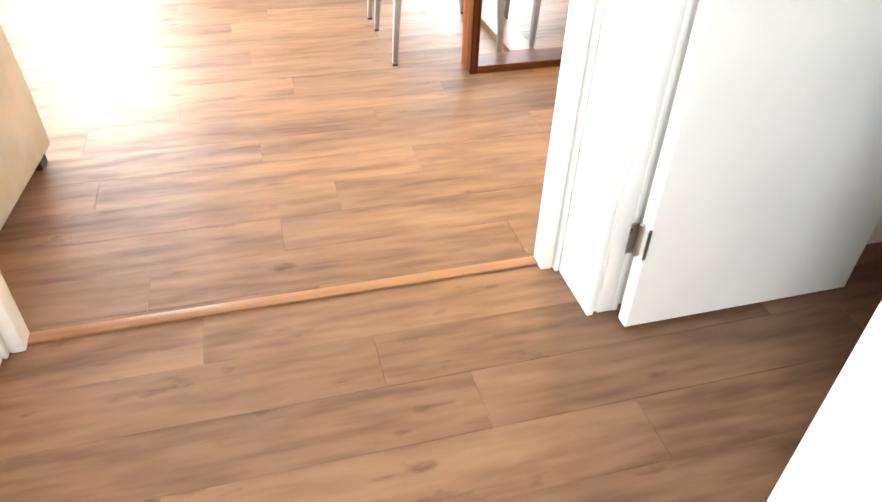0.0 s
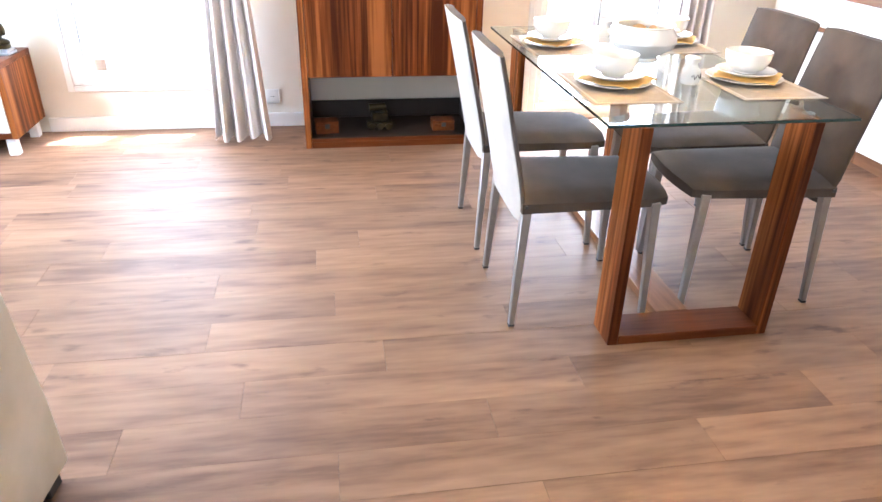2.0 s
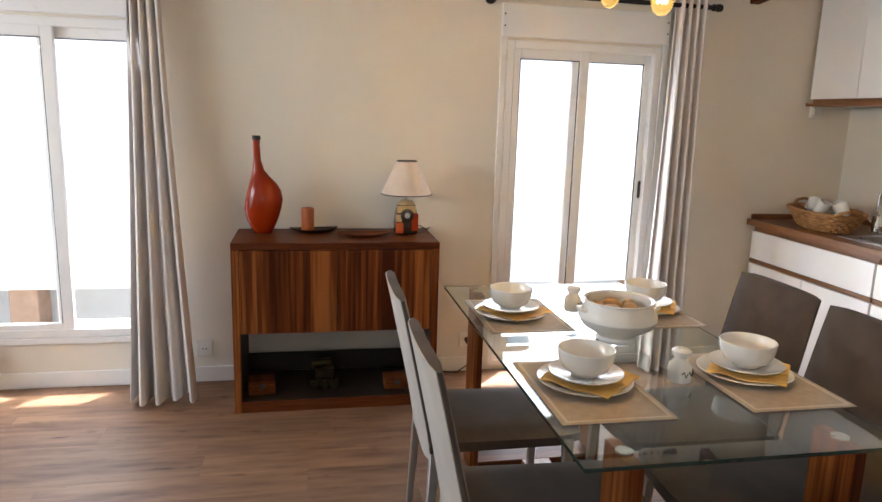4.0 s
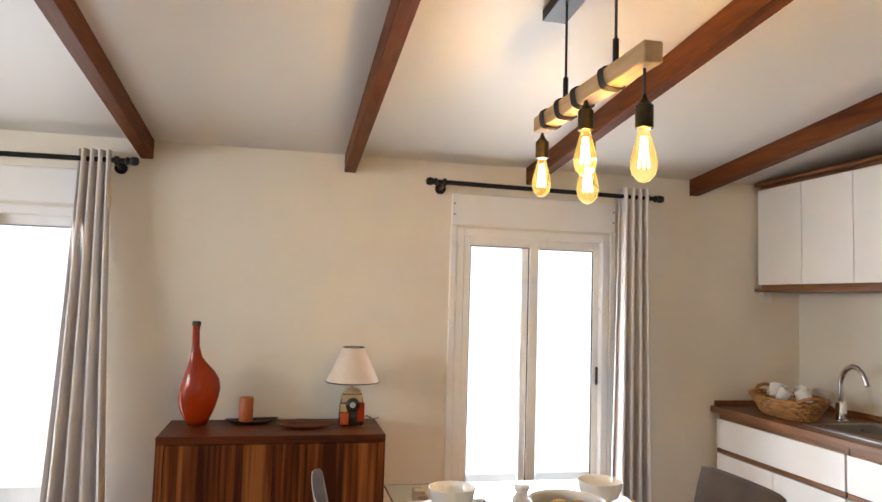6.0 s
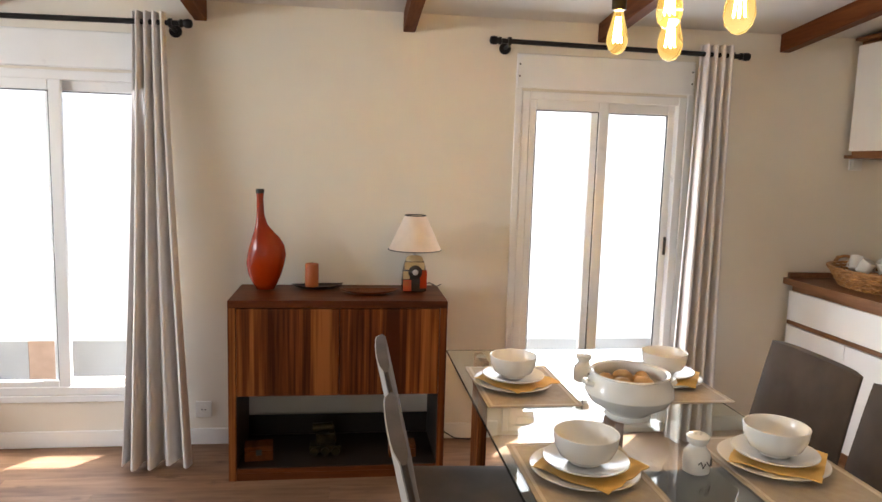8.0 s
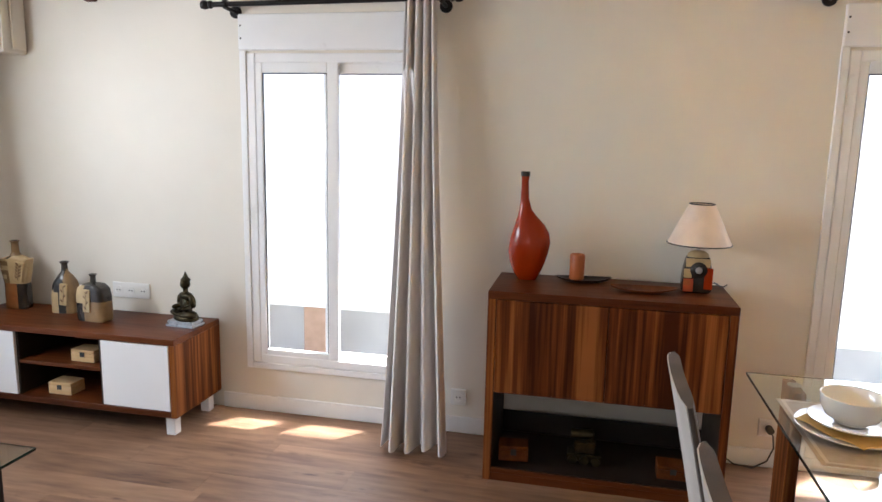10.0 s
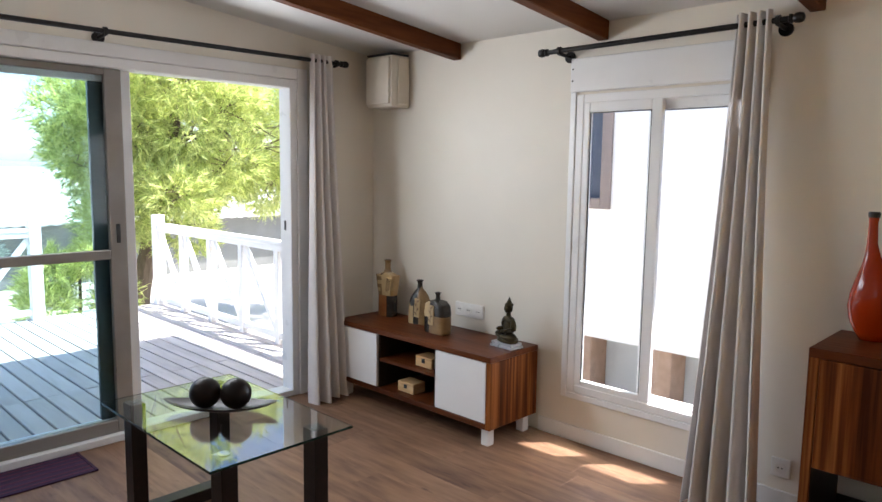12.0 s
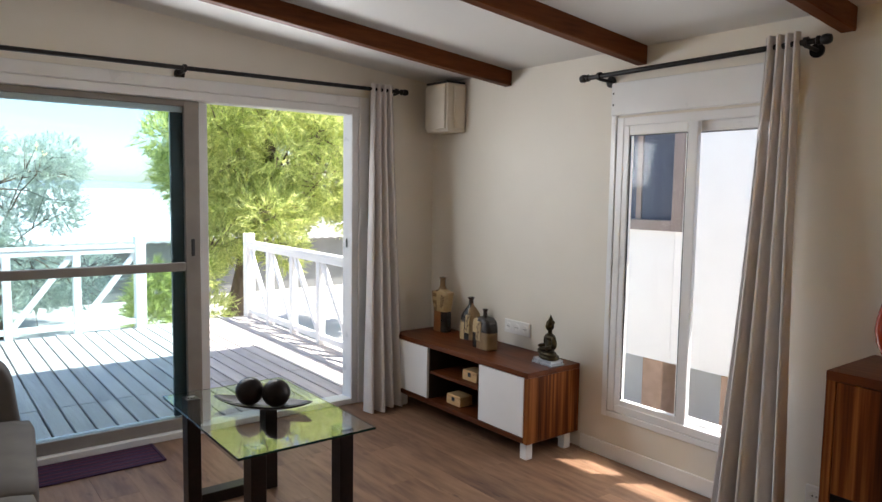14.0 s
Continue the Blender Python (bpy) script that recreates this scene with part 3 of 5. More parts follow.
def curtain(name, top_a, top_b, bot_a, bot_b, z_top, z_bot, folds, amp_top, amp_bot, normal, label, seed):
    """A gathered curtain: deep rounded pleats hanging between two ends, spreading towards the hem."""
    rnd = random.Random(seed)
    ph = [rnd.uniform(-0.35, 0.35) for _ in range(folds + 2)]
    am = [rnd.uniform(0.75, 1.2) for _ in range(folds + 2)]
    ta, tb, ba, bb, nn = (Vector(v) for v in (top_a, top_b, bot_a, bot_b, normal))
    nu, nv = folds * 14, 36
    bm = bmesh.new()
    grid = []
    for j in range(nv + 1):
        v = j / nv
        row = []
        e = v ** 1.3
        for i in range(nu + 1):
            u = i / nu
            a = (ta.lerp(ba, e)).lerp(tb.lerp(bb, e), u)
            k = u * folds
            i0 = int(k)
            amp = (amp_top + (amp_bot - amp_top) * e) * (am[i0] * (1 - (k - i0)) + am[i0 + 1] * (k - i0))
            w = math.sin(2 * math.pi * k + ph[i0] * e)
            w = math.copysign(abs(w) ** 0.75, w)
            sw = 0.012 * e * math.sin(3.1 * v + 5 * u + seed)
            row.append(bm.verts.new((a.x + nn.x * (amp * w + sw), a.y + nn.y * (amp * w + sw), z_top + (z_bot - z_top) * v + 0.006 * e * math.sin(9 * u + seed))))
        grid.append(row)
    for j in range(nv):
        for i in range(nu):
            bm.faces.new((grid[j][i], grid[j][i + 1], grid[j + 1][i + 1], grid[j + 1][i]))
    ob = thing(name, (0, 0, 0), label, "curtain")
    c = part("cloth", bm, M_CURTAIN, ob, smooth=80)
    so = c.modifiers.new("thick", "SOLIDIFY")
    so.thickness = 0.003
    return ob


def eyelets(ob, pts, axis, z):
    for p in pts:
        bm = bmesh.new()
        ring = [Vector((0.023 * math.cos(2 * math.pi * k / 16), 0.023 * math.sin(2 * math.pi * k / 16), 0)) for k in range(17)]
        tube(bm, ring, 0.004, 6)
        bm.transform(Matrix.Translation(p) @ Vector(axis).to_track_quat("Z", "Y").to_matrix().to_4x4())
        part("eyelet", bm, M_STEEL, ob, "metal eyelet")


ROD_Y, ROD_Z = 5.085, 2.085
r1, d1, L1 = rod("curtain_rod", (-0.86, ROD_Y, ROD_Z - 0.01), (0.31, ROD_Y, ROD_Z), "black metal curtain rod above the window")
bracket(r1, 0.07, d1, Vector((0, 1, 0)), NY - ROD_Y)
bracket(r1, L1 - 0.04, d1, Vector((0, 1, 0)), NY - ROD_Y)
r2, d2, L2 = rod("curtain_rod", (1.84, ROD_Y, ROD_Z), (3.10, ROD_Y, ROD_Z - 0.015), "black metal curtain rod above the tall window")
bracket(r2, 0.04, d2, Vector((0, 1, 0)), NY - ROD_Y)
bracket(r2, L2 - 0.04, d2, Vector((0, 1, 0)), NY - ROD_Y)
r3, d3, L3 = rod("curtain_rod", (WX + 0.10, 2.1, 2.10), (WX + 0.10, 4.83, 2.12), "long black metal curtain rod above the terrace door")
bracket(r3, 1.30, d3, Vector((-1, 0, 0)), 0.10)
bracket(r3, L3 - 0.03, d3, Vector((-1, 0, 0)), 0.10)
bracket(r3, 0.05, d3, Vector((-1, 0, 0)), 0.10)

curtain("curtain", (0.10, ROD_Y, 0), (0.245, ROD_Y, 0), (0.06, 4.92, 0), (0.37, 4.92, 0), 2.13, 0.015, 4, 0.028, 0.062, (0, 1, 0), "long grey-beige curtain gathered beside the window", 1)
curtain("curtain", (2.89, ROD_Y, 0), (3.06, ROD_Y, 0), (2.83, 5.04, 0), (3.07, 5.04, 0), 2.12, 0.015, 4, 0.028, 0.05, (0, 1, 0), "long grey-beige curtain gathered beside the tall window", 2)
curtain("curtain", (WX + 0.10, 4.60, 0), (WX + 0.10, 4.77, 0), (WX + 0.225, 4.49, 0), (WX + 0.20, 4.82, 0), 2.155, 0.008, 4, 0.03, 0.072, (1, 0, 0), "long grey-beige curtain gathered beside the terrace door", 3)


# ---- sockets and boxes on the walls ----
def socket_plate(name, x, z, n, w, label):
    s = thing(name, (x, NY - 0.001, z), label, "socket")
    box_part("plate", M_SOCKET, s, (0, w * n, -0.011, 0, 0, 0.085), 0.003)
    for k in range(n):
        cx = w * (k + 0.5)
        bm = bmesh.new()
        lathe(bm, [(0.024, 0.0), (0.024, 0.004), (0.019, 0.004), (0.018, 0.001)], 20)
        bm.transform(Matrix.Translation((cx, -0.011, 0.042)) @ pose(0, 0, 0, 90))
        rg = part("outlet", bm, M_SOCKET, s)
        for dx in (-0.008, 0.008):
            bm = bmesh.new()
            lathe(bm, [(0.0035, 0.0), (0.0035, 0.0015)], 8)
            bm.transform(Matrix.Translation((cx + dx, -0.0125, 0.042)) @ pose(0, 0, 0, 90))
            part("pin_hole", bm, M_RUBBER, rg)
    return s


socket_plate("triple_socket", -1.575, 0.565, 3, 0.076, "white triple wall socket above the media cabinet")
socket_plate("wall_socket", 0.335, 0.145, 1, 0.08, "white wall socket beside the curtain")
ws = socket_plate("wall_socket", 1.775, 0.148, 1, 0.09, "white wall socket with a black plug")
bm = bmesh.new()
tube(bm, [(0.045, -0.012, 0.042), (0.045, -0.045, 0.042)], 0.017, 12)
part("plug", bm, M_RUBBER, ws, "black plug")
bm = bmesh.new()
tube(bm, [(0.045, -0.045, 0.042), (0.05, -0.07, 0.03), (0.06, -0.06, -0.03), (0.04, -0.05, -0.10), (-0.02, -0.05, -0.14), (-0.10, -0.05, -0.13), (-0.18, -0.045, -0.08), (-0.208, -0.03, 0.05), (-0.208, -0.03, 0.55), (-0.235, -0.03, 0.704)], 0.0035, 6)
part("cable", bm, M_RUBBER, ws, "thin black lamp cable")
ac = thing("meter_box", (-2.255, NY - 0.001, 1.855), "cream box high on the wall corner", "wall box")
box_part("body", M_BEIGEPLASTIC, ac, (0.0, 0.24, -0.16, 0, 0.0, 0.325), 0.012, "", 2)
box_part("cover", M_BEIGEPLASTIC, ac, (0.012, 0.228, -0.178, -0.161, 0.02, 0.31), 0.006, "", 2)
box_part("top_vent", M_RUBBER, ac, (0.005, 0.235, -0.165, -0.004, 0.3255, 0.338), 0.003, "dark top edge")
box_part("side_flap", M_BEIGEPLASTIC, ac, (0.241, 0.252, -0.11, -0.02, 0.02, 0.31), 0.004)
ks = thing("wall_switch", (3.86, NY - 0.001, 1.50), "white wall switch under the upper cabinets", "switch")
box_part("plate", M_SOCKET, ks, (0, 0.08, -0.011, 0, 0, 0.08), 0.003)
box_part("rocker", M_SOCKET, ks, (0.018, 0.062, -0.016, -0.0115, 0.018, 0.062), 0.003)

# ---- sideboard and what stands on it ----
SB = (0.572, 4.735)
sb = thing("sideboard", (SB[0], SB[1], 0), "striped walnut sideboard with two doors and an open shelf", "sideboard")
W, D, H = 0.988, 0.415, 0.845
box_part("top", M_ZEBRA_X, sb, (0, W, 0, D, H - 0.034, H), 0.002)
for a in (0.0, W - 0.034):
    box_part("side_panel", M_ZEBRA, sb, (a, a + 0.034, 0.002, D, 0, H - 0.0345), 0.002)
box_part("bottom_shelf", M_ZEBRA_X, sb, (0.0345, W - 0.0345, 0.004, D - 0.01, 0.035, 0.056), 0.002)
# thin near-black sheets darken the open shelf as painted shade
box_part("shelf_shade_sheet", M_INNER, sb, (0.0365, W - 0.0365, 0.012, D - 0.012, 0.0562, 0.0603))
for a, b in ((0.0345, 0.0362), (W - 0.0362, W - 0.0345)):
    box_part("shade_sheet", M_INNER, sb, (a, b, 0.012, D - 0.012, 0.0565, 0.399))
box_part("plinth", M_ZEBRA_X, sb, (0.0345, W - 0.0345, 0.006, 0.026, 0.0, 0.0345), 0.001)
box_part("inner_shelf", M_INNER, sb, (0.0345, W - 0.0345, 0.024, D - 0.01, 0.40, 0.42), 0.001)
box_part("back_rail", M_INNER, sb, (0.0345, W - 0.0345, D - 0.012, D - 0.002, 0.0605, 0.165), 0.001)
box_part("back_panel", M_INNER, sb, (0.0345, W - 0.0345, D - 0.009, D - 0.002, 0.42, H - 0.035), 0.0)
mid = W / 2
for a, b in ((0.037, mid - 0.0015), (mid + 0.0015, W - 0.037)):
    box_part("door", M_ZEBRA, sb, (a, b, 0.003, 0.021, 0.402, H - 0.037), 0.0015)

vs = thing("vase", (0.705, 5.02, H + 0.001), "tall lopsided orange lacquered vase", "vase")
prof = [(-0.036, 0.036, 0.0), (-0.054, 0.051, 0.03), (-0.073, 0.068, 0.075), (-0.080, 0.081, 0.125), (-0.075, 0.088, 0.17), (-0.065, 0.081, 0.215), (-0.056, 0.062, 0.25), (-0.047, 0.033, 0.283), (-0.041, 0.009, 0.315), (-0.037, -0.004, 0.365), (-0.036, -0.008, 0.44), (-0.037, -0.006, 0.462)]


def vase_mesh(rows, depth, wide=1.0):
    bm = bmesh.new()
    rings = []
    for a, b, z in rows:
        c, r = (a + b) / 2 * wide, (b - a) / 2 * wide
        rings.append([bm.verts.new((c + r * math.cos(2 * math.pi * k / 32), r * depth * math.sin(2 * math.pi * k / 32), z)) for k in range(32)])
    for p, q in zip(rings, rings[1:]):
        for k in range(32):
            bm.faces.new((p[k], p[(k + 1) % 32], q[(k + 1) % 32], q[k]))
    bm.faces.new(list(reversed(rings[0])))
    bm.faces.new(rings[-1])
    return bm


part("body", vase_mesh(prof, 0.62, 1.12), M_ORANGE, vs, smooth=70)
part("rim", vase_mesh([(-0.039, -0.004, 0.4622), (-0.040, -0.003, 0.480), (-0.037, -0.006, 0.484)], 0.8, 1.12), M_CERBLACK, vs, "dark rim")


def wooden_dish(name, at, lx, ly, rz, label, material=M_DARKWOOD, lift=0.012):
    """A shallow oval dish with pointed, slightly raised ends."""
    bm = bmesh.new()
    n, m = 28, 7
    top, bot = [], []
    for j in range(m + 1):
        rr = j / m
        rt, rb = [], []
        for k in range(n):
            a = 2 * math.pi * k / n
            ex = abs(math.cos(a)) ** 3
            x = lx * rr * math.cos(a)
            y = ly * rr * math.sin(a) * (1 - 0.35 * ex)
            z = 0.006 + lift * rr ** 2 + lift * 0.8 * ex * rr ** 4
            rt.append(bm.verts.new((x, y, z)))
            rb.append(bm.verts.new((x * 0.96, y * 0.94, max(0.0, z - 0.007 - 0.004 * (1 - rr)))))
        top.append(rt)
        bot.append(rb)
    for s, flip in ((top, 0), (bot, 1)):
        for p, q in zip(s, s[1:]):
            for k in range(n):
                bm.faces.new((p[k], p[(k + 1) % n], q[(k + 1) % n], q[k]))
    for k in range(n):
        bm.faces.new((top[-1][k], top[-1][(k + 1) % n], bot[-1][(k + 1) % n], bot[-1][k]))
    bmesh.ops.remove_doubles(bm, verts=bm.verts[:], dist=1e-5)
    ob = new(name, mesh_of(name, bm, material, 50))
    ob.matrix_basis = pose(at[0], at[1], at[2], 0, 0, rz)
    return tagged(ob, label, "dish")


wooden_dish("wooden_dish", (0.955, 5.03, H + 0.001), 0.125, 0.06, 8, "dark oval wooden dish under the candle")
wooden_dish("wooden_dish", (1.205, 4.90, H + 0.001), 0.14, 0.062, 4, "dark oval wooden dish lying empty", M_BEAM)
cd = thing("candle", (0.925, 5.04, H + 0.012), "thick orange pillar candle on a dish", "candle")
lathe_part("wax", M_CANDLE, cd, [(0.031, 0), (0.033, 0.004), (0.033, 0.108), (0.030, 0.113), (0.027, 0.111), (0.012, 0.103), (0.004, 0.102)], "", 24)
tube_part("wick", M_RUBBER, cd, [(0, 0, 0.1), (0.001, 0, 0.113), (0.003, 0, 0.12)], 0.0012, 5)

tl = thing("table_lamp", (1.425, 4.99, H + 0.001), "table lamp with painted ceramic base and cream shade", "lamp")
bm = bmesh.new()
rings = []
for hw, hd, z in ((0.052, 0.04, 0), (0.06, 0.046, 0.006), (0.062, 0.047, 0.05), (0.057, 0.044, 0.10), (0.05, 0.04, 0.135), (0.046, 0.037, 0.15)):
    rings.append([bm.verts.new((hw * math.copysign(abs(math.cos(a)) ** 0.45, math.cos(a)), hd * math.copysign(abs(math.sin(a)) ** 0.45, math.sin(a)), z)) for a in (2 * math.pi * k / 32 for k in range(32))])
for p, q in zip(rings, rings[1:]):
    for k in range(32):
        bm.faces.new((p[k], p[(k + 1) % 32], q[(k + 1) % 32], q[k]))
bm.faces.new(rings[-1])
bm.faces.new(list(reversed(rings[0])))
lb = part("base", bm, M_CERBLACK, tl, "", 60)
part("shoulder", vase_mesh([(-0.0455, 0.0455, 0.1505), (-0.042, 0.042, 0.163), (-0.03, 0.03, 0.173), (-0.012, 0.012, 0.178)], 0.82), M_CERCREAM, tl, "cream glazed shoulder", 60)
box_part("painted_panel", M_RED, lb, (-0.058, -0.018, -0.0495, -0.0465, 0.006, 0.062), 0.001, "red and orange glaze")
box_part("painted_panel", M_ORANGE, lb, (0.024, 0.058, -0.0495, -0.0445, 0.02, 0.11), 0.001, "deep red glaze")
box_part("painted_panel", M_CANDLE, lb, (-0.058, -0.03, -0.0515, -0.0496, 0.034, 0.056), 0.001, "orange glaze")
box_part("painted_panel", M_CERCREAM, lb, (-0.052, 0.045, -0.0475, -0.043, 0.112, 0.148), 0.001, "cream glaze")
box_part("painted_panel", M_CERCREAM, lb, (-0.058, -0.026, -0.0505, -0.0465, 0.066, 0.104), 0.001, "cream glaze")
for r, yy, m_ in ((0.034, -0.0555, M_CERBLACK), (0.014, -0.0585, M_SILVER)):
    bm = bmesh.new()
    lathe(bm, [(r, 0), (r, 0.005), (r * 0.9, 0.007)], 24)
    bm.transform(Matrix.Translation((0.0, yy + 0.007, 0.10)) @ pose(0, 0, 0, 90))
    part("medallion", bm, m_, lb)
lathe_part("neck", M_STEEL, tl, [(0.009, 0.178), (0.009, 0.19), (0.013, 0.192), (0.013, 0.215), (0.006, 0.22)], "", 14)
bm = bmesh.new()
lathe(bm, [(0.130, 0.205), (0.126, 0.213), (0.052, 0.372), (0.049, 0.372), (0.122, 0.213)], 40)
bm.faces.ensure_lookup_table()
bmesh.ops.delete(bm, geom=[f for f in bm.faces if len(f.verts) > 4], context="FACES")
bmesh.ops.delete(bm, geom=[v for v in bm.verts if not v.link_faces], context="VERTS")
sh = part("shade", bm, M_SHADE, tl, "", 60)
for r, z in ((0.130, 0.206), (0.051, 0.373)):
    bm = bmesh.new()
    tube(bm, [(r * math.cos(2 * math.pi * k / 40), r * math.sin(2 * math.pi * k / 40), z) for k in range(41)], 0.0028, 6)
    part("shade_trim", bm, M_RUBBER, sh, "dark shade edging")
tube_part("cord", M_RUBBER, tl, [(0.055, 0.02, 0.03), (0.08, 0.03, 0.035), (0.11, 0.06, 0.015), (0.13, 0.10, 0.006), (0.155, 0.16, 0.004)], 0.003, 6)

# inside the open shelf
en = thing("model_engine", (SB[0] + 0.43, 4.90, 0.0605), "small dark metal model steam engine", "ornament")
box_part("chassis", M_BRONZE, en, (-0.075, 0.075, -0.035, 0.035, 0.012, 0.045), 0.004)
box_part("cabin", M_BRONZE, en, (-0.045, 0.05, -0.03, 0.03, 0.0455, 0.10), 0.006)
for wx in (-0.05, 0.0, 0.05):
    for wy in (-0.04, 0.04):
        bm = bmesh.new()
        tube(bm, [(wx, wy - 0.005, 0.02), (wx, wy + 0.005, 0.02)], 0.02, 16)
        part("wheel", bm, M_BRONZE, en)
tube_part("boiler", M_BRONZE, en, [(-0.06, 0, 0.125), (0.035, 0, 0.13)], 0.022, 14)
tube_part("funnel", M_BRONZE, en, [(0.03, 0, 0.10), (0.03, 0, 0.135)], 0.012, 10)


def small_chest(name, at, w, d, h, material, label, clasp=M_RUBBER, rz=0):
    c = thing(name, at, label, "box", rz=rz)
    box_part("body", material, c, (-w / 2, w / 2, -d / 2, d / 2, 0, h * 0.68), 0.002)
    box_part("lid", material, c, (-w / 2, w / 2, -d / 2, d / 2, h * 0.69, h), 0.003)
    box_part("clasp", clasp, c, (-0.013, 0.013, -d / 2 - 0.004, -d / 2 - 0.0005, h * 0.42, h * 0.82), 0.001, "dark metal clasp")
    return c


small_chest("wooden_box", (SB[0] + 0.80, 4.86, 0.0605), 0.13, 0.09, 0.06, M_BEAM, "small brown wooden box on the low shelf")
small_chest("wooden_box", (SB[0] + 0.12, 4.86, 0.0605), 0.13, 0.09, 0.07, M_BEAM, "small brown wooden box on the low shelf", rz=6)


def glass_edges(ob):
    """The polished rim of a glass top is dark green."""
    ob.data.materials.append(M_GLASSEDGE)
    for f in ob.data.polygons:
        f.material_index = 0 if abs(f.normal.z) > 0.9 else 1


# ---- dining table ----
dt = thing("dining_table", (1.87, 3.445, 0), "glass dining table on striped walnut frames", "table")
bm = bmesh.new()
box(bm, -0.39, 0.39, -0.755, 0.755, 0.752, 0.762, 0.0015)
tg = part("glass_top", bm, M_TABLEGLASS, dt, "clear glass top")
glass_edges(tg)
tg.visible_shadow = False
for a in (-0.745, 0.615):
    for sx in (-0.285, 0.25):
        box_part("leg", M_ZEBRA, dt, (sx, sx + 0.035, a, a + 0.13, 0.0, 0.7475), 0.002)
        lathe_part("glass_pad", M_STEEL, dt, [(0.02, 0.748), (0.02, 0.7515)], "", 16, sx + 0.0175, a + 0.065)
    box_part("bottom_rail", M_ZEBRA_X, dt, (-0.2495, 0.2495, a, a + 0.13, 0.0, 0.034), 0.002)
box_part("stretcher", M_COUNTER, dt, (-0.06, 0.06, -0.6145, 0.6145, 0.0, 0.034), 0.002)


# ---- dining chairs ----
def dining_chair():
    c = thing("dining_chair", (0, 0, 0), "grey suede dining chair with slim metal legs", "chair", "chairs round the table")
    bm = bmesh.new()
    n, m = 10, 10
    grid_t, grid_b = [], []
    for i in range(n + 1):
        u = i / n
        x = 0.0 + 0.50 * u
        hw = 0.215 - 0.012 * u - 0.016 * max(0, u - 0.85) ** 2 / 0.0225
        rt, rb = [], []
        for j in range(m + 1):
            v = j / m * 2 - 1
            e = 1 - abs(v) ** 6
            fr = 1 - max(0, (u - 0.9) / 0.1) ** 2 * 0.6
            rt.append(bm.verts.new((x + 0.02 * u * (1 - v * v), hw * v, 0.458 + 0.022 * e * fr - 0.006 * u)))
            rb.append(bm.verts.new((x + 0.02 * u * (1 - v * v), hw * v, 0.425)))
        grid_t.append(rt)
        grid_b.append(rb)
    for i in range(n):
        for j in range(m):
            bm.faces.new((grid_t[i][j], grid_t[i + 1][j], grid_t[i + 1][j + 1], grid_t[i][j + 1]))
            bm.faces.new((grid_b[i][j], grid_b[i][j + 1], grid_b[i + 1][j + 1], grid_b[i + 1][j]))
        for g in (0, m):
            bm.faces.new((grid_t[i][g], grid_b[i][g], grid_b[i + 1][g], grid_t[i + 1][g]))
    for g in (0, n):
        for j in range(m):
            bm.faces.new((grid_t[g][j], grid_t[g][j + 1], grid_b[g][j + 1], grid_b[g][j]))
    seat = part("seat", bm, M_SUEDE, c, "", 50)
    # backrest: a padded slab that curves backwards as it rises
    bm = bmesh.new()
    rows_f, rows_b = [], []
    k = 16
    for i in range(k + 1):
        u = i / k
        z = 0.385 + 0.535 * u
        x = 0.015 - 0.015 * math.sin(math.pi * u * 0.9) - 0.102 * u ** 1.6
        hw = 0.212 - 0.03 * max(0, 0.18 - u) / 0.18 - 0.012 * u
        th = 0.040 - 0.009 * u
        rf, rb = [], []
        for j in range(m + 1):
            v = j / m * 2 - 1
            e = 1 - abs(v) ** 8
            topr = 0.006 * abs(v) ** 5 * max(0, (u - 0.85) / 0.15)
            cx = x + 0.007 * (1 - v * v) * -1 * u
            rf.append(bm.verts.new((cx + th * 0.5 * (0.35 + 0.65 * e), hw * v, z - topr)))
            rb.append(bm.verts.new((cx - th * 0.5 * (0.35 + 0.65 * e), hw * v, z - topr)))
        rows_f.append(rf)
        rows_b.append(rb)
    shell = [[tuple(v.co) for v in r] for r in rows_b]
    for i in range(k):
        for j in range(m):
            bm.faces.new((rows_f[i][j], rows_f[i][j + 1], rows_f[i + 1][j + 1], rows_f[i + 1][j]))
            bm.faces.new((rows_b[i][j], rows_b[i + 1][j], rows_b[i + 1][j + 1], rows_b[i][j + 1]))
        for g in (0, m):
            bm.faces.new((rows_f[i][g], rows_f[i + 1][g], rows_b[i + 1][g], rows_b[i][g]))
    for g in (0, k):
        for j in range(m):
            bm.faces.new((rows_f[g][j], rows_b[g][j], rows_b[g][j + 1], rows_f[g][j + 1]))
    back = part("backrest", bm, M_SUEDE, c, "", 50)
    bm = bmesh.new()
    cov = [[bm.verts.new((p[0] - 0.0015, p[1] * 0.985, p[2])) for p in r] for r in shell]
    for i in range(k):
        for j in range(m):
            bm.faces.new((cov[i][j], cov[i + 1][j], cov[i + 1][j + 1], cov[i][j + 1]))
    cv = part("back_cover", bm, M_SUEDE_BACK, back, "pale grey suede outer cover", 50)
    sl = cv.modifiers.new("thick", "SOLIDIFY")
    sl.thickness, sl.offset = 0.003, 0
    for s in (-1, 1):
        pipe = []
        for i in range(k + 1):
            u = i / k
            hw = 0.212 - 0.03 * max(0, 0.18 - u) / 0.18 - 0.012 * u
            pipe.append((0.015 - 0.015 * math.sin(math.pi * u * 0.9) - 0.102 * u ** 1.6, s * hw, 0.385 + 0.535 * u - 0.006 * max(0, (u - 0.85) / 0.15)))
        tube_part("piping", M_SUEDE, back, pipe, 0.006, 6)
        bm = bmesh.new()
        tube(bm, [(0.012, s * 0.2, 0.45), (0.012, s * 0.222, 0.45)], 0.006, 10)
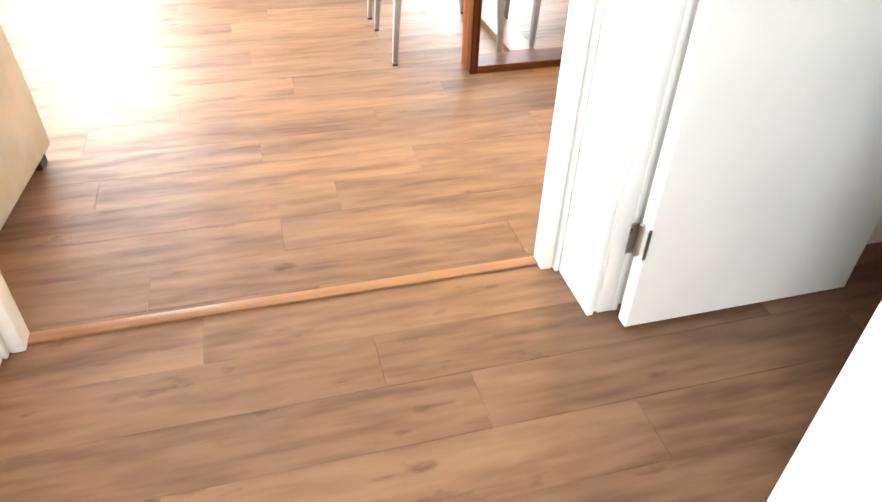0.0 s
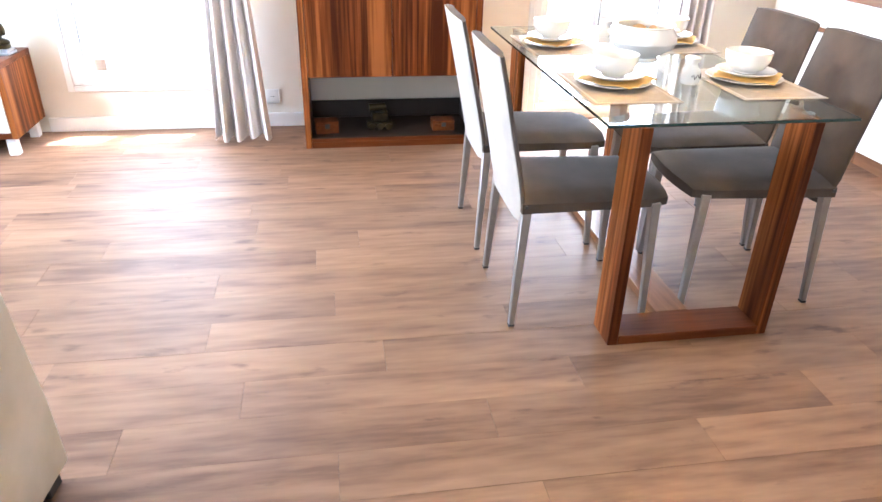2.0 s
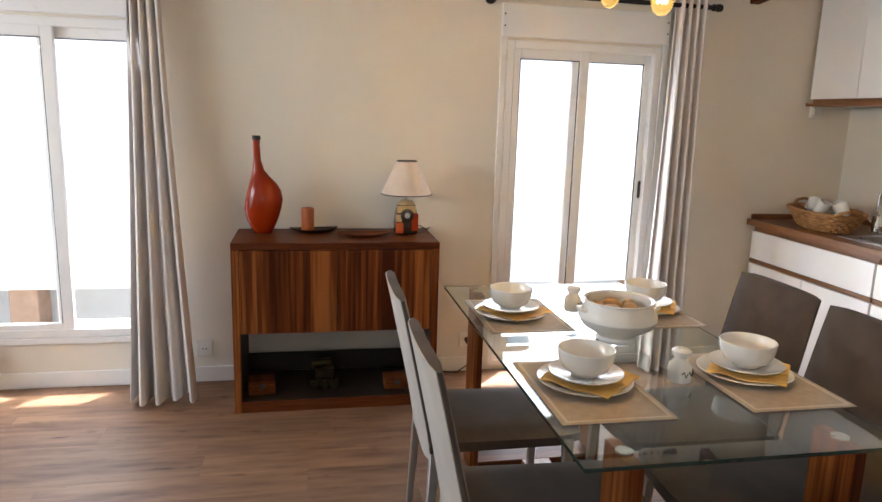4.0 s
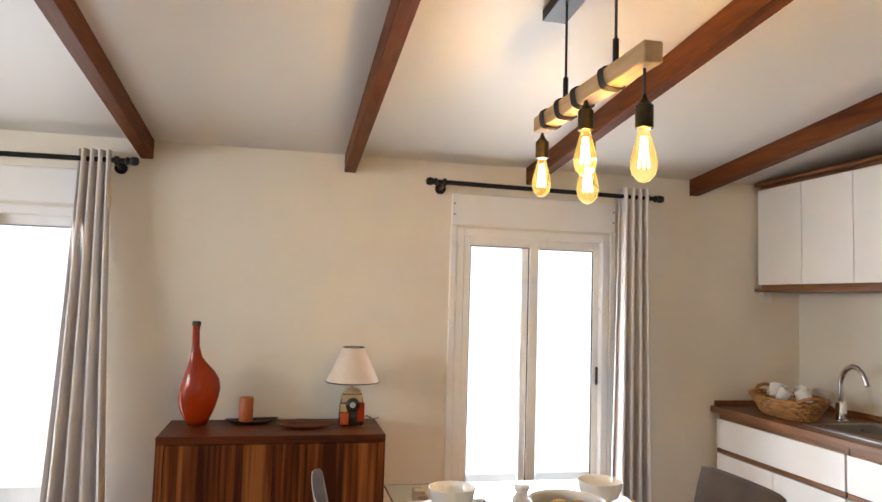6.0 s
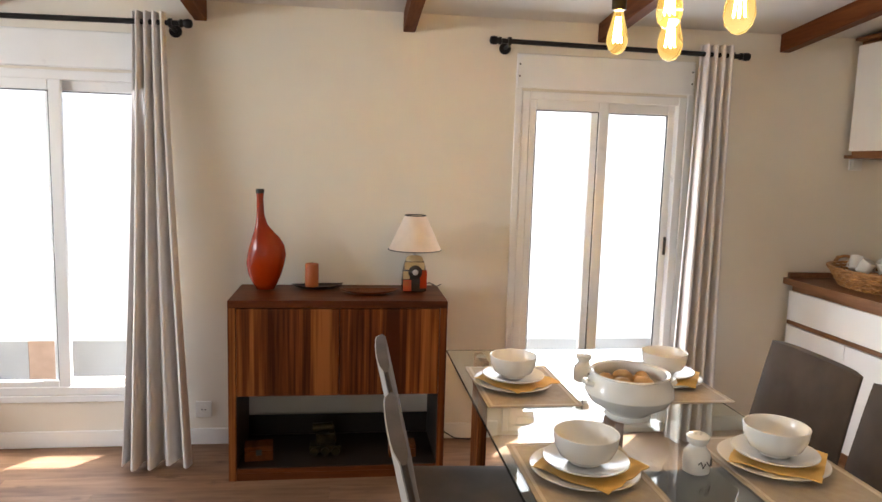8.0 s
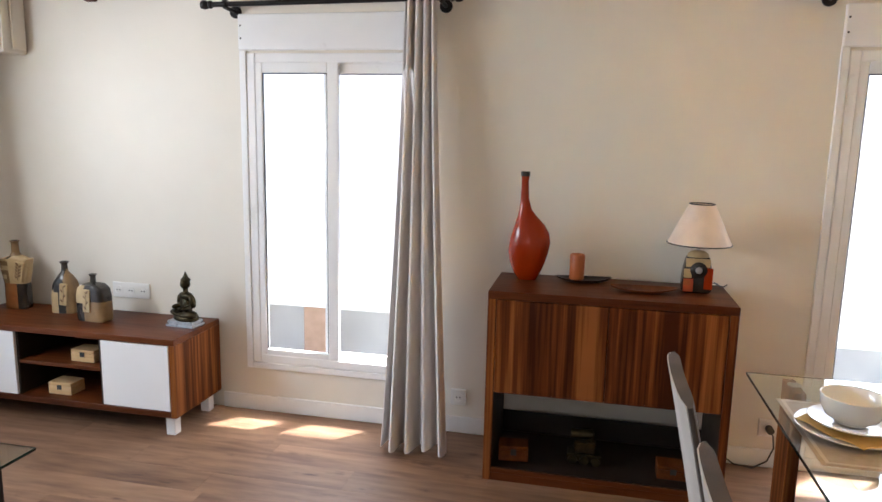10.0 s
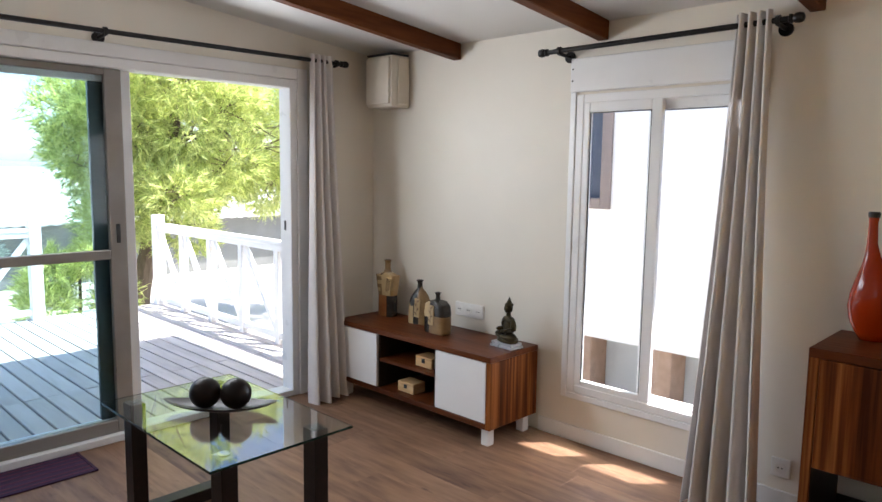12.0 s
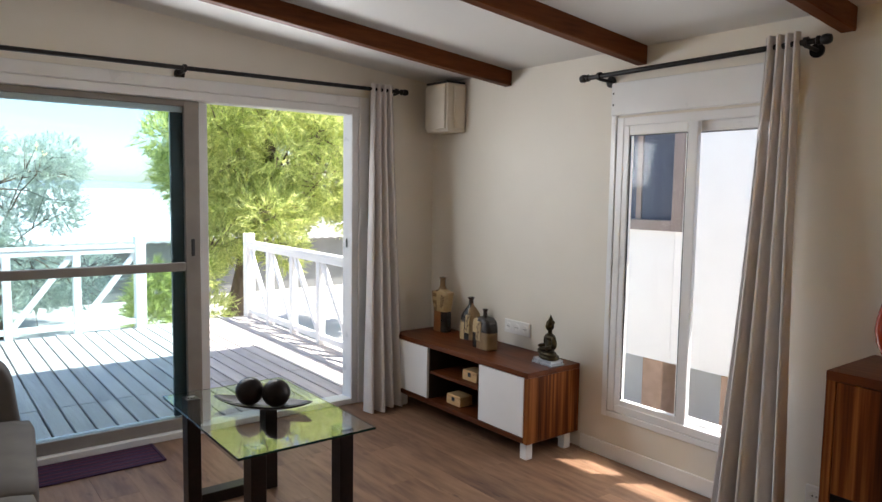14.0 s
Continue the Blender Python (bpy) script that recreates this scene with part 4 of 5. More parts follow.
        part("bolt", bm, M_RUBBER, back)
    for x0, x1 in ((-0.005, 0.02), (0.47, 0.455)):
        for s in (-1, 1):
            bm = bmesh.new()
            vs_ = box(bm, -0.5, 0.5, -0.5, 0.5, 0, 1)
            for v in vs_:
                t_ = v.co.z
                w_ = 0.021 + 0.012 * t_
                xx = x0 + (x1 - x0) * t_
                v.co = Vector((xx + v.co.x * w_, s * (0.207 - 0.017 * t_) + v.co.y * w_, 0.008 + 0.43 * t_))
            bmesh.ops.bevel(bm, geom=bm.edges[:], offset=0.003, segments=1, affect="EDGES")
            lg = part("leg", bm, M_LEG, c)
            box_part("foot_cap", M_RUBBER, lg, (x0 - 0.011, x0 + 0.011, s * 0.207 - 0.011, s * 0.207 + 0.011, 0, 0.0078), 0.002)
    return c


ch = dining_chair()
ch.matrix_basis = pose(1.300, 3.065, 0, 0, 0, 0)
copy_thing(ch, pose(1.300, 3.638, 0, 0, 0, -1))
copy_thing(ch, pose(2.42, 3.085, 0, 0, 0, 177))
copy_thing(ch, pose(2.435, 3.54, 0, 0, 0, 180))


# ---- on the dining table ----
def placemat():
    p = thing("placemat", (0, 0, 0), "woven beige placemat with a pale border", "placemat", "placemats on the table")
    box_part("mat", M_PLACEMAT, p, (-0.146, 0.146, -0.206, 0.206, 0, 0.002), 0.0005)
    for d in ((-0.135, 0.135, -0.197, -0.189), (-0.135, 0.135, 0.189, 0.197), (-0.135, -0.127, -0.189, 0.189), (0.127, 0.135, -0.189, 0.189)):
        box_part("border", M_MATLINE, p, (*d, 0.002, 0.0028))
    return p


def plate(name, r, label, group):
    p = thing(name, (0, 0, 0), label, "plate", group)
    lathe_part("dish", M_CERAMIC, p, [(r * 0.55, 0.0), (r * 0.6, 0.003), (r * 0.97, 0.014), (r, 0.017), (r * 0.985, 0.0185), (r * 0.62, 0.007), (r * 0.3, 0.005)], "", 40)
    return p


def bowl():
    p = thing("bowl", (0, 0, 0), "deep white ceramic bowl on stacked plates", "bowl", "bowls on the table")
    lathe_part("dish", M_CERAMIC, p, [(0.036, 0.0), (0.038, 0.005), (0.06, 0.018), (0.072, 0.042), (0.076, 0.07), (0.0745, 0.0715), (0.072, 0.07), (0.067, 0.042), (0.05, 0.018), (0.02, 0.01)], "", 40)
    return p


def napkin():
    bm = bmesh.new()
    n = 14
    g = [[bm.verts.new((-0.1 + 0.2 * i / n, -0.1 + 0.2 * j / n, 0.0045 + 0.0035 * math.sin(i * 1.3 + j * 0.7) * (1 if i in (0, n) or j in (0, n) else 0.2))) for j in range(n + 1)] for i in range(n + 1)]
    for i in range(n):
        for j in range(n):
            bm.faces.new((g[i][j], g[i + 1][j], g[i + 1][j + 1], g[i][j + 1]))
    ob = new("napkin", mesh_of("napkin", bm, M_YELLOW, 60))
    so = ob.modifiers.new("thick", "SOLIDIFY")
    so.thickness = 0.002
    return tagged(ob, "folded yellow paper napkin between two plates", "napkin", "napkins on the table")


GZ = 0.763
pm, p1, p2, nk, bo = placemat(), plate("dinner_plate", 0.128, "white ceramic dinner plate on a placemat", "dinner plates"), plate("side_plate", 0.10, "small white ceramic plate under a bowl", "side plates"), napkin(), bowl()
first = True
for mx, my, px_, py_, rz_ in ((1.652, 3.09, 1.652, 3.115, 3), (1.66, 3.765, 1.635, 3.76, -5), (2.15, 3.10, 2.135, 3.13, 12), (2.15, 3.77, 2.16, 3.785, 20)):
    poses = (pose(mx, my, GZ, 0, 0, 0), pose(px_, py_, GZ + 0.0032, 0, 0, rz_), pose(px_ + 0.012, py_ - 0.004, GZ + 0.018, 0, 0, rz_ + 38), pose(px_, py_ - 0.005, GZ + 0.0255, 0, 0, rz_ * 2), pose(px_ - 0.002, py_ - 0.006, GZ + 0.034, 0, 0, rz_))
    for ob, mm in zip((pm, p1, nk, p2, bo), poses):
        if first:
            ob.matrix_basis = mm
        else:
            copy_thing(ob, mm)
    first = False

tu = thing("tureen", (1.905, 3.47, GZ), "white ceramic tureen with dried fruit inside", "tureen")
lathe_part("bowl", M_CERAMIC, tu, [(0.062, 0.0), (0.066, 0.007), (0.058, 0.015), (0.072, 0.027), (0.110, 0.050), (0.125, 0.075), (0.122, 0.096), (0.108, 0.119), (0.106, 0.128), (0.114, 0.132), (0.111, 0.136), (0.102, 0.132), (0.102, 0.119), (0.112, 0.095), (0.10, 0.055), (0.03, 0.035)], "", 48)
for s in (-1, 1):
    tube_part("handle", M_CERAMIC, tu, [(s * 0.114, -0.022, 0.103), (s * 0.130, -0.018, 0.106), (s * 0.135, 0, 0.107), (s * 0.130, 0.018, 0.106), (s * 0.114, 0.022, 0.103)], 0.007, 8)
for k, (fx, fy, fz) in enumerate(((-0.032, -0.02, 0.098), (0.04, -0.012, 0.096), (0.0, 0.05, 0.095), (-0.06, 0.035, 0.088), (0.058, 0.045, 0.088))):
    bm = bmesh.new()
    bmesh.ops.create_icosphere(bm, subdivisions=2, radius=0.034)
    for v in bm.verts:
        v.co *= 1 + 0.08 * noise.noise(v.co * 40 + Vector((k, 0, 0)))
        v.co.z *= 0.75
    ob = solid("dried_fruit", bm, M_FRUIT, "pale dried fruit in the tureen", "fruit", at=(1.905 + fx, 3.47 + fy, GZ + fz), group="fruit in the tureen")
    ob.rotation_euler = (0.3 * k, 0.5 * k, k)


def shaker(at, rz):
    s = thing("shaker", at, "white ceramic shaker with dark painted lettering bars", "shaker", "shakers on the table", rz)
    lathe_part("body", M_CERAMIC, s, [(0.026, 0.0), (0.031, 0.004), (0.033, 0.03), (0.03, 0.05), (0.02, 0.062), (0.018, 0.068), (0.025, 0.078), (0.027, 0.088), (0.02, 0.093), (0.006, 0.094)], "", 28)
    for k in range(3):
        a = radians(-125 + 35 * k)
        bm = bmesh.new()
        tube(bm, [(0.0335 * math.cos(a + q * 0.17), 0.0335 * math.sin(a + q * 0.17), 0.03 + 0.009 * math.sin(q * 2.2 + k)) for q in range(4)], 0.0016, 5)
        part("painted_mark", bm, M_RUBBER, s)
    for k in range(4):
        bm = bmesh.new()
        lathe(bm, [(0.0015, 0.0935), (0.0015, 0.0945)], 6, 0.008 * math.cos(k * 1.57), 0.008 * math.sin(k * 1.57))
        part("hole", bm, M_RUBBER, s)
    return s


shaker((1.925, 3.11, GZ), 15)
shaker((1.885, 3.80, GZ), 40)

# ---- pendant over the table ----
PLY = 3.30
pl = thing("pendant_lamp", (1.872, PLY, 0), "pine bar pendant with four amber filament bulbs", "pendant lamp")
box_part("bar", M_LAMPWOOD, pl, (-0.024, 0.024, -0.355, 0.355, 2.014, 2.064), 0.003)
bm = bmesh.new()
vs_ = box(bm, -0.04, 0.04, -0.25, 0.25, -0.035, 0.0, 0.002)
for v in bm.verts:
    v.co.z += ceil_z(PLY + v.co.y) - 0.001
part("ceiling_plate", bm, M_BLACK, pl, "black metal ceiling plate")
for y in (-0.17, 0.15):
    tube_part("suspension_cord", M_RUBBER, pl, [(0, y, 2.065), (0, y, ceil_z(PLY + y) - 0.03)], 0.004, 8)
    tube_part("cord_grip", M_BLACK, pl, [(0, y, 2.0645), (0, y, 2.135)], 0.008, 10)
for k, (bx_, by_, bz_) in enumerate(((0.0, 0.335, 0.003), (0.02, 0.03, -0.058), (-0.02, -0.04, 0.004), (0.0, -0.315, -0.055))):
    zb = 1.80 + bz_
    bulb = lathe_part("bulb", M_AMBER, pl, [(0.003, zb), (0.014, zb + 0.004), (0.026, zb + 0.018), (0.031, zb + 0.038), (0.029, zb + 0.06), (0.021, zb + 0.09), (0.014, zb + 0.118), (0.0135, zb + 0.124)], "clear amber filament bulb", 24, bx_, by_)
    bulb.visible_shadow = False
    for q in range(6):
        a = q * math.pi / 3
        tube_part("filament", M_FILAMENT, bulb, [(bx_ + 0.005 * math.cos(a), by_ + 0.005 * math.sin(a), zb + 0.105), (bx_ + 0.012 * math.cos(a), by_ + 0.012 * math.sin(a), zb + 0.035)], 0.0022, 5)
    lathe_part("socket", M_BRONZE, pl, [(0.0175, zb + 0.1245), (0.021, zb + 0.126), (0.021, zb + 0.178), (0.017, zb + 0.182), (0.008, zb + 0.194), (0.005, zb + 0.205)], "dark bronze lamp holder", 20, bx_, by_)
    tube_part("lamp_cord", M_RUBBER, pl, [(bx_, by_, zb + 0.2), (bx_, by_, 2.012)], 0.004, 6)
    cy = (0.25, 0.01, 0.13, -0.165)[k]
    pts = []
    for q in range(49):
        a = 2 * math.pi * q / 16
        pts.append((0.031 * math.copysign(abs(math.cos(a)) ** 0.6, math.cos(a)), cy + 0.011 * q / 16 + 0.016 * math.sin(a), 2.039 + 0.032 * math.copysign(abs(math.sin(a)) ** 0.6, math.sin(a))))
    tube_part("cord_winding", M_RUBBER, pl, pts, 0.003, 6)

# ---- media cabinet ----
tv = thing("media_cabinet", (-2.23, 4.75, 0), "walnut media cabinet with two white doors", "cabinet")
TW, TD, TT = 1.305, 0.415, 0.495
box_part("top", M_ZEBRA_X, tv, (0, TW, 0, TD, TT - 0.03, TT), 0.002)
for a in (0, TW - 0.03):
    box_part("side_panel", M_ZEBRA, tv, (a, a + 0.03, 0.001, TD, 0.10, TT - 0.0305), 0.002)
box_part("bottom_panel", M_ZEBRA_X, tv, (0.0305, TW - 0.0305, 0.001, TD, 0.10, 0.13), 0.002)
# dividers, back and sheets are near black to paint the bay's shade
for a in (0.402, 0.89):
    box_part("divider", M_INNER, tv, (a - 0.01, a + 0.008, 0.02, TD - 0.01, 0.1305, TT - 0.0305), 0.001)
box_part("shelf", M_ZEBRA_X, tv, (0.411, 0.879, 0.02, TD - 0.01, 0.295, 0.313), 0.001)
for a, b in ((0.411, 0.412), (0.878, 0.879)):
    box_part("shade_sheet", M_INNER, tv, (a, b, 0.022, TD - 0.01, 0.3135, TT - 0.031))
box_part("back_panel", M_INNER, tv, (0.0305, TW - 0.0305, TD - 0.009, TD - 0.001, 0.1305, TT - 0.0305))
for a, b in ((0.033, 0.40), (0.903, TW - 0.033)):
    box_part("door", M_FRONT, tv, (a, b, 0.002, 0.019, 0.134, TT - 0.034), 0.001, "white gloss door")
for a in (0.03, TW - 0.08):
    for b in (0.03, TD - 0.08):
        box_part("foot", M_PAINT, tv, (a, a + 0.05, b, b + 0.05, 0, 0.0995), 0.003, "white block foot")
small_chest("wooden_box", (-1.49, 4.87, 0.3135), 0.135, 0.10, 0.062, M_BOXWOOD, "pale wooden box with a dark clasp on the shelf")
small_chest("wooden_box", (-1.63, 4.86, 0.1305), 0.135, 0.10, 0.062, M_BOXWOOD, "pale wooden box with a dark clasp on the bottom shelf")


def bottle_vase(at, rows, depth, label, glazes, zone, tags, rz=0):
    """A flattened bottle whose glaze changes by zones, with raised leaf tags on its front."""
    v = thing("bottle_vase", at, label, "vase", rz=rz)
    fine = []
    for (wa, za), (wb, zb_) in zip(rows, rows[1:]):
        m_ = max(1, round(abs(zb_ - za) / 0.012))
        fine += [(wa + (wb - wa) * q / m_, za + (zb_ - za) * q / m_) for q in range(m_)]
    fine.append(rows[-1])
    bm = bmesh.new()
    rings = []
    for hw, z in fine:
        p_ = 0.45 + 0.55 * max(0.0, min(1.0, (0.05 - hw) / 0.02))
        rings.append([bm.verts.new((hw * math.copysign(abs(math.cos(a)) ** p_, math.cos(a)), min(hw, depth) * math.copysign(abs(math.sin(a)) ** p_, math.sin(a)), z)) for a in (2 * math.pi * (k + 0.5) / 48 for k in range(48))])
    for p, q in zip(rings, rings[1:]):
        for k in range(48):
            bm.faces.new((p[k], p[(k + 1) % 48], q[(k + 1) % 48], q[k]))
    bm.faces.new(rings[-1])
    bm.faces.new(list(reversed(rings[0])))
    body = part("body", bm, glazes[0], v, "", 60)
    for g in glazes[1:]:
        body.data.materials.append(g)
    for f in body.data.polygons:
        f.material_index = zone(f.center.x, f.center.z)
    lathe_part("mouth", M_CERBLACK, v, [(rows[-1][0] * 0.9, rows[-1][1] + 0.0005), (rows[-1][0] * 0.75, rows[-1][1] + 0.002)], "dark mouth", 20)
    for (cx, z0, z1, hw, tilt, leaves) in tags:
        bm = bmesh.new()
        box(bm, -hw, hw, -0.004, 0.004, 0, z1 - z0, 0.003)
        bm.transform(Matrix.Translation((cx, -depth - 0.003, z0)) @ Matrix.Rotation(radians(tilt), 4, "Y"))
        tag = part("tag", bm, M_CERCREAM, body, "cream glazed leaf tag")
        bm = bmesh.new()
        hh = z1 - z0
        tube(bm, [(0, -0.0055, hh * 0.1), (0.003, -0.0055, hh * 0.5), (-0.001, -0.0055, hh * 0.9)], 0.0013, 5)
        for q in range(leaves):
            zz, sd_ = hh * (0.18 + 0.66 * q / max(1, leaves - 1)), (1 if q % 2 else -1)
            lv = [bm.verts.new((sd_ * dx * hw / 0.018, -0.0052, zz + dz)) for dx, dz in ((0.001, -0.004), (0.007, -0.002), (0.012, 0.007), (0.013, 0.014), (0.006, 0.011), (0.002, 0.004))]
            bm.faces.new(lv)
        bm.transform(Matrix.Translation((cx, -depth - 0.003, z0)) @ Matrix.Rotation(radians(tilt), 4, "Y"))
        part("leaf_motif", bm, M_BROWNGLAZE, tag, "", 0)
    return v


def tall_zone(x, z):
    if z > 0.29:
        return 2
    if z < 0.145:
        return 3 if x < 0.012 else 0
    if -0.022 < x < -0.008:
        return 0
    if x <= -0.022:
        return 1 if int(z / 0.024) % 2 and -0.066 < x < -0.03 else 2
    return 1


def slim_zone(x, z):
    if z > 0.235:
        return 0
    if x < -0.006:
        return 1 if z < 0.115 - 0.4 * (x + 0.03) else 0
    return 2 if x > 0.012 else 0


def squat_zone(x, z):
    if z > 0.19:
        return 0
    if x < -0.008:
        return 1 if z > 0.098 else 0
    return 0 if z > 0.105 else 2


bottle_vase((-2.075, 5.06, TT + 0.001), [(0.062, 0), (0.066, 0.01), (0.064, 0.14), (0.078, 0.20), (0.090, 0.275), (0.062, 0.277), (0.03, 0.292), (0.02, 0.31), (0.018, 0.36), (0.027, 0.372), (0.02, 0.373)], 0.035, "tall black, cream and rust patterned ceramic vase",
            (M_CERBLACK, M_CERCREAM, M_CEROCHRE, M_RUSTGLAZE), tall_zone, ((0.030, 0.155, 0.262, 0.026, 9, 9),), 6)
bottle_vase((-1.77, 5.06, TT + 0.001), [(0.066, 0), (0.07, 0.008), (0.068, 0.09), (0.058, 0.15), (0.036, 0.20), (0.017, 0.225), (0.015, 0.26), (0.025, 0.275), (0.018, 0.276)], 0.045, "slim beige, black and ochre ceramic bottle vase",
            (M_CERBLACK, M_CERCREAM, M_CEROCHRE), slim_zone, ((0.008, 0.045, 0.165, 0.021, 4, 4),), 10)
bottle_vase((-1.515, 4.96, TT + 0.001), [(0.084, 0), (0.089, 0.008), (0.089, 0.13), (0.08, 0.168), (0.047, 0.19), (0.014, 0.20), (0.012, 0.228), (0.02, 0.242), (0.014, 0.243)], 0.045, "squat cream, black and ochre ceramic bottle vase",
            (M_CERBLACK, M_CERCREAM, M_CEROCHRE), squat_zone, ((-0.008, 0.05, 0.17, 0.023, 2, 4),), -4)

# seated statue on a silver plinth
bm = bmesh.new()


def blob(x, y, z, rx, ry, rz_, roll=0.0):
    made = bmesh.ops.create_uvsphere(bm, u_segments=16, v_segments=10, radius=1.0)["verts"]
    mm = Matrix.Translation((x, y, z)) @ Matrix.Rotation(roll, 4, "Y") @ Matrix.Diagonal((rx, ry, rz_, 1))
    for v in made:
        v.co = mm @ v.co


lathe(bm, [(0.062, 0.0), (0.068, 0.005), (0.066, 0.02), (0.055, 0.024)], 24, 0, 0, 1, 0.7)
for s in (-1, 1):
    blob(s * 0.043, -0.012, 0.038, 0.042, 0.03, 0.018, s * 0.15)
    blob(s * 0.02, -0.035, 0.034, 0.035, 0.014, 0.011)
    blob(s * 0.044, 0.004, 0.10, 0.013, 0.015, 0.036, s * -0.25)
    blob(s * 0.036, -0.018, 0.068, 0.012, 0.03, 0.013)
    blob(s * 0.024, 0.004, 0.186, 0.004, 0.006, 0.014)
blob(0, 0.006, 0.085, 0.036, 0.026, 0.055)
blob(0, 0.004, 0.122, 0.043, 0.024, 0.022)
blob(0, -0.03, 0.062, 0.016, 0.012, 0.008)
lathe(bm, [(0.012, 0.135), (0.011, 0.165)], 12, 0, 0.002)
blob(0, 0.0, 0.185, 0.021, 0.023, 0.028)
blob(0, 0.004, 0.205, 0.022, 0.023, 0.014)
lathe(bm, [(0.014, 0.212), (0.011, 0.225), (0.005, 0.238), (0.001, 0.252)], 12, 0, 0.004)
stat = solid("statue", bm, M_BRONZE, "small dark bronze seated statue on a plinth", "statue", smooth=60, at=(-1.015, 5.003, TT + 0.031))
stat.rotation_euler.z = -0.38
stat.scale = (1.14, 1.1, 1.0)
rm = stat.modifiers.new("fuse", "REMESH")
rm.mode, rm.voxel_size, rm.use_smooth_shade = "VOXEL", 0.0028, True
pb = thing("plinth", (-1.02, 5.0, TT + 0.001), "small silver rectangular plinth on the cabinet", "plinth", rz=-4)
box_part("slab", M_SILVER, pb, (-0.080, 0.080, -0.050, 0.050, 0, 0.012), 0.002)
box_part("slab", M_SILVER, pb, (-0.074, 0.074, -0.046, 0.046, 0.0125, 0.0295), 0.002)

# ---- coffee table ----
ct = thing("coffee_table", (-1.09, 3.33, 0), "square glass coffee table on dark wooden frames", "coffee table")
bm = bmesh.new()
box(bm, -0.45, 0.45, -0.285, 0.285, 0.505, 0.515, 0.0015)
cg = part("glass_top", bm, M_TABLEGLASS, ct, "clear glass top with green edge")
glass_edges(cg)
cg.visible_shadow = False
for a in (-0.415, 0.31):
    for b in (-0.21, 0.16):
        box_part("leg", M_DARKWOOD, ct, (a, a + 0.075, b, b + 0.06, 0, 0.5005), 0.002)
        lathe_part("glass_pad", M_RUBBER, ct, [(0.018, 0.501), (0.018, 0.5045)], "", 16, a + 0.0375, b + 0.03)
    box_part("bottom_rail", M_DARKWOOD, ct, (a, a + 0.075, -0.1495, 0.1595, 0, 0.055), 0.002)
wooden_dish("fruit_dish", (-1.125, 3.345, 0.516), 0.225, 0.075, 43, "dark boat-shaped wooden dish on the glass", lift=0.02)
for dx, dy in ((-0.045, -0.04), (0.045, 0.042)):
    bm = bmesh.new()
    bmesh.ops.create_uvsphere(bm, u_segments=32, v_segments=20, radius=0.06)
    solid("decorative_ball", bm, M_DARKWOOD, "dark polished wooden ball in the dish", "ornament", smooth=60, at=(-1.125 + dx, 3.345 + dy, 0.585), group="balls in the dish")

# ---- sofa ----
so_ = thing("sofa", (-1.087, 1.595, 0), "cream suede sofa with taupe seat cushions", "sofa", rz=-6.2)


def cushion(name, d, bev, label="", sub=3, puff=0.02):
    bm = bmesh.new()
    box(bm, *d, 0)
    bmesh.ops.subdivide_edges(bm, edges=bm.edges[:], cuts=7, use_grid_fill=True)
    cx, cy, cz = (d[0] + d[1]) / 2, (d[2] + d[3]) / 2, (d[4] + d[5]) / 2
    hx, hy, hz = (d[1] - d[0]) / 2, (d[3] - d[2]) / 2, (d[5] - d[4]) / 2
    for v in bm.verts:
        q = [max(-h + bev, min(h - bev, c)) for c, h in zip((v.co.x - cx, v.co.y - cy, v.co.z - cz), (hx, hy, hz))]
        o = Vector((v.co.x - cx - q[0], v.co.y - cy - q[1], v.co.z - cz - q[2]))
        if o.length > 1e-6:
            o = o.normalized() * bev
        p = Vector(q) + o
        ux, uy = 1 - (p.x / hx) ** 2, 1 - (p.y / hy) ** 2
        p.z += puff * ux * uy * (1 if p.z > 0 else 0) + 0.004 * noise.noise(p * 6)
        v.co = Vector((cx, cy, cz)) + p
    return part(name, bm, M_TAUPE, so_, label, 80)


cushion("base", (-0.90, 0.86, 0.06, 0.855, 0.06, 0.28), 0.03, puff=0)
cushion("seat_cushion", (-0.885, -0.022, 0.22, 0.895, 0.285, 0.43), 0.045)
cushion("seat_cushion", (-0.018, 0.845, 0.22, 0.895, 0.285, 0.43), 0.045)
cushion("back_cushion", (-0.885, -0.022, 0.03, 0.25, 0.40, 0.80), 0.07, puff=0.0)
cushion("back_cushion", (-0.018, 0.845, 0.03, 0.25, 0.40, 0.80), 0.07, puff=0.0)
for a, b in ((0.862, 1.034), (-1.06, -0.902)):
    bm = bmesh.new()
    pr = [(0.03, 0.05), (0.865, 0.05), (0.855, 0.25), (0.83, 0.45), (0.815, 0.58), (0.79, 0.64), (0.75, 0.675), (0.68, 0.69), (0.3, 0.70), (0.08, 0.70), (0.03, 0.66)]
    l_ = [bm.verts.new((a, y, z)) for y, z in pr]
    r_ = [bm.verts.new((b, y, z)) for y, z in pr]
    bm.faces.new(l_)
    bm.faces.new(list(reversed(r_)))
    for k in range(len(pr)):
        q = (k + 1) % len(pr)
        bm.faces.new((l_[k], r_[k], r_[q], l_[q]))
    bmesh.ops.recalc_face_normals(bm, faces=bm.faces[:])
    bmesh.ops.bevel(bm, geom=bm.edges[:], offset=0.022, segments=4, profile=0.5, affect="EDGES", clamp_overlap=True)
    # far arm gets the taupe colour as painted shade of its backlit side
    part("arm", bm, M_SOFA if a > 0 else M_TAUPE, so_, "cream suede arm" if a > 0 else "suede arm coloured taupe for backlit shade", 60)
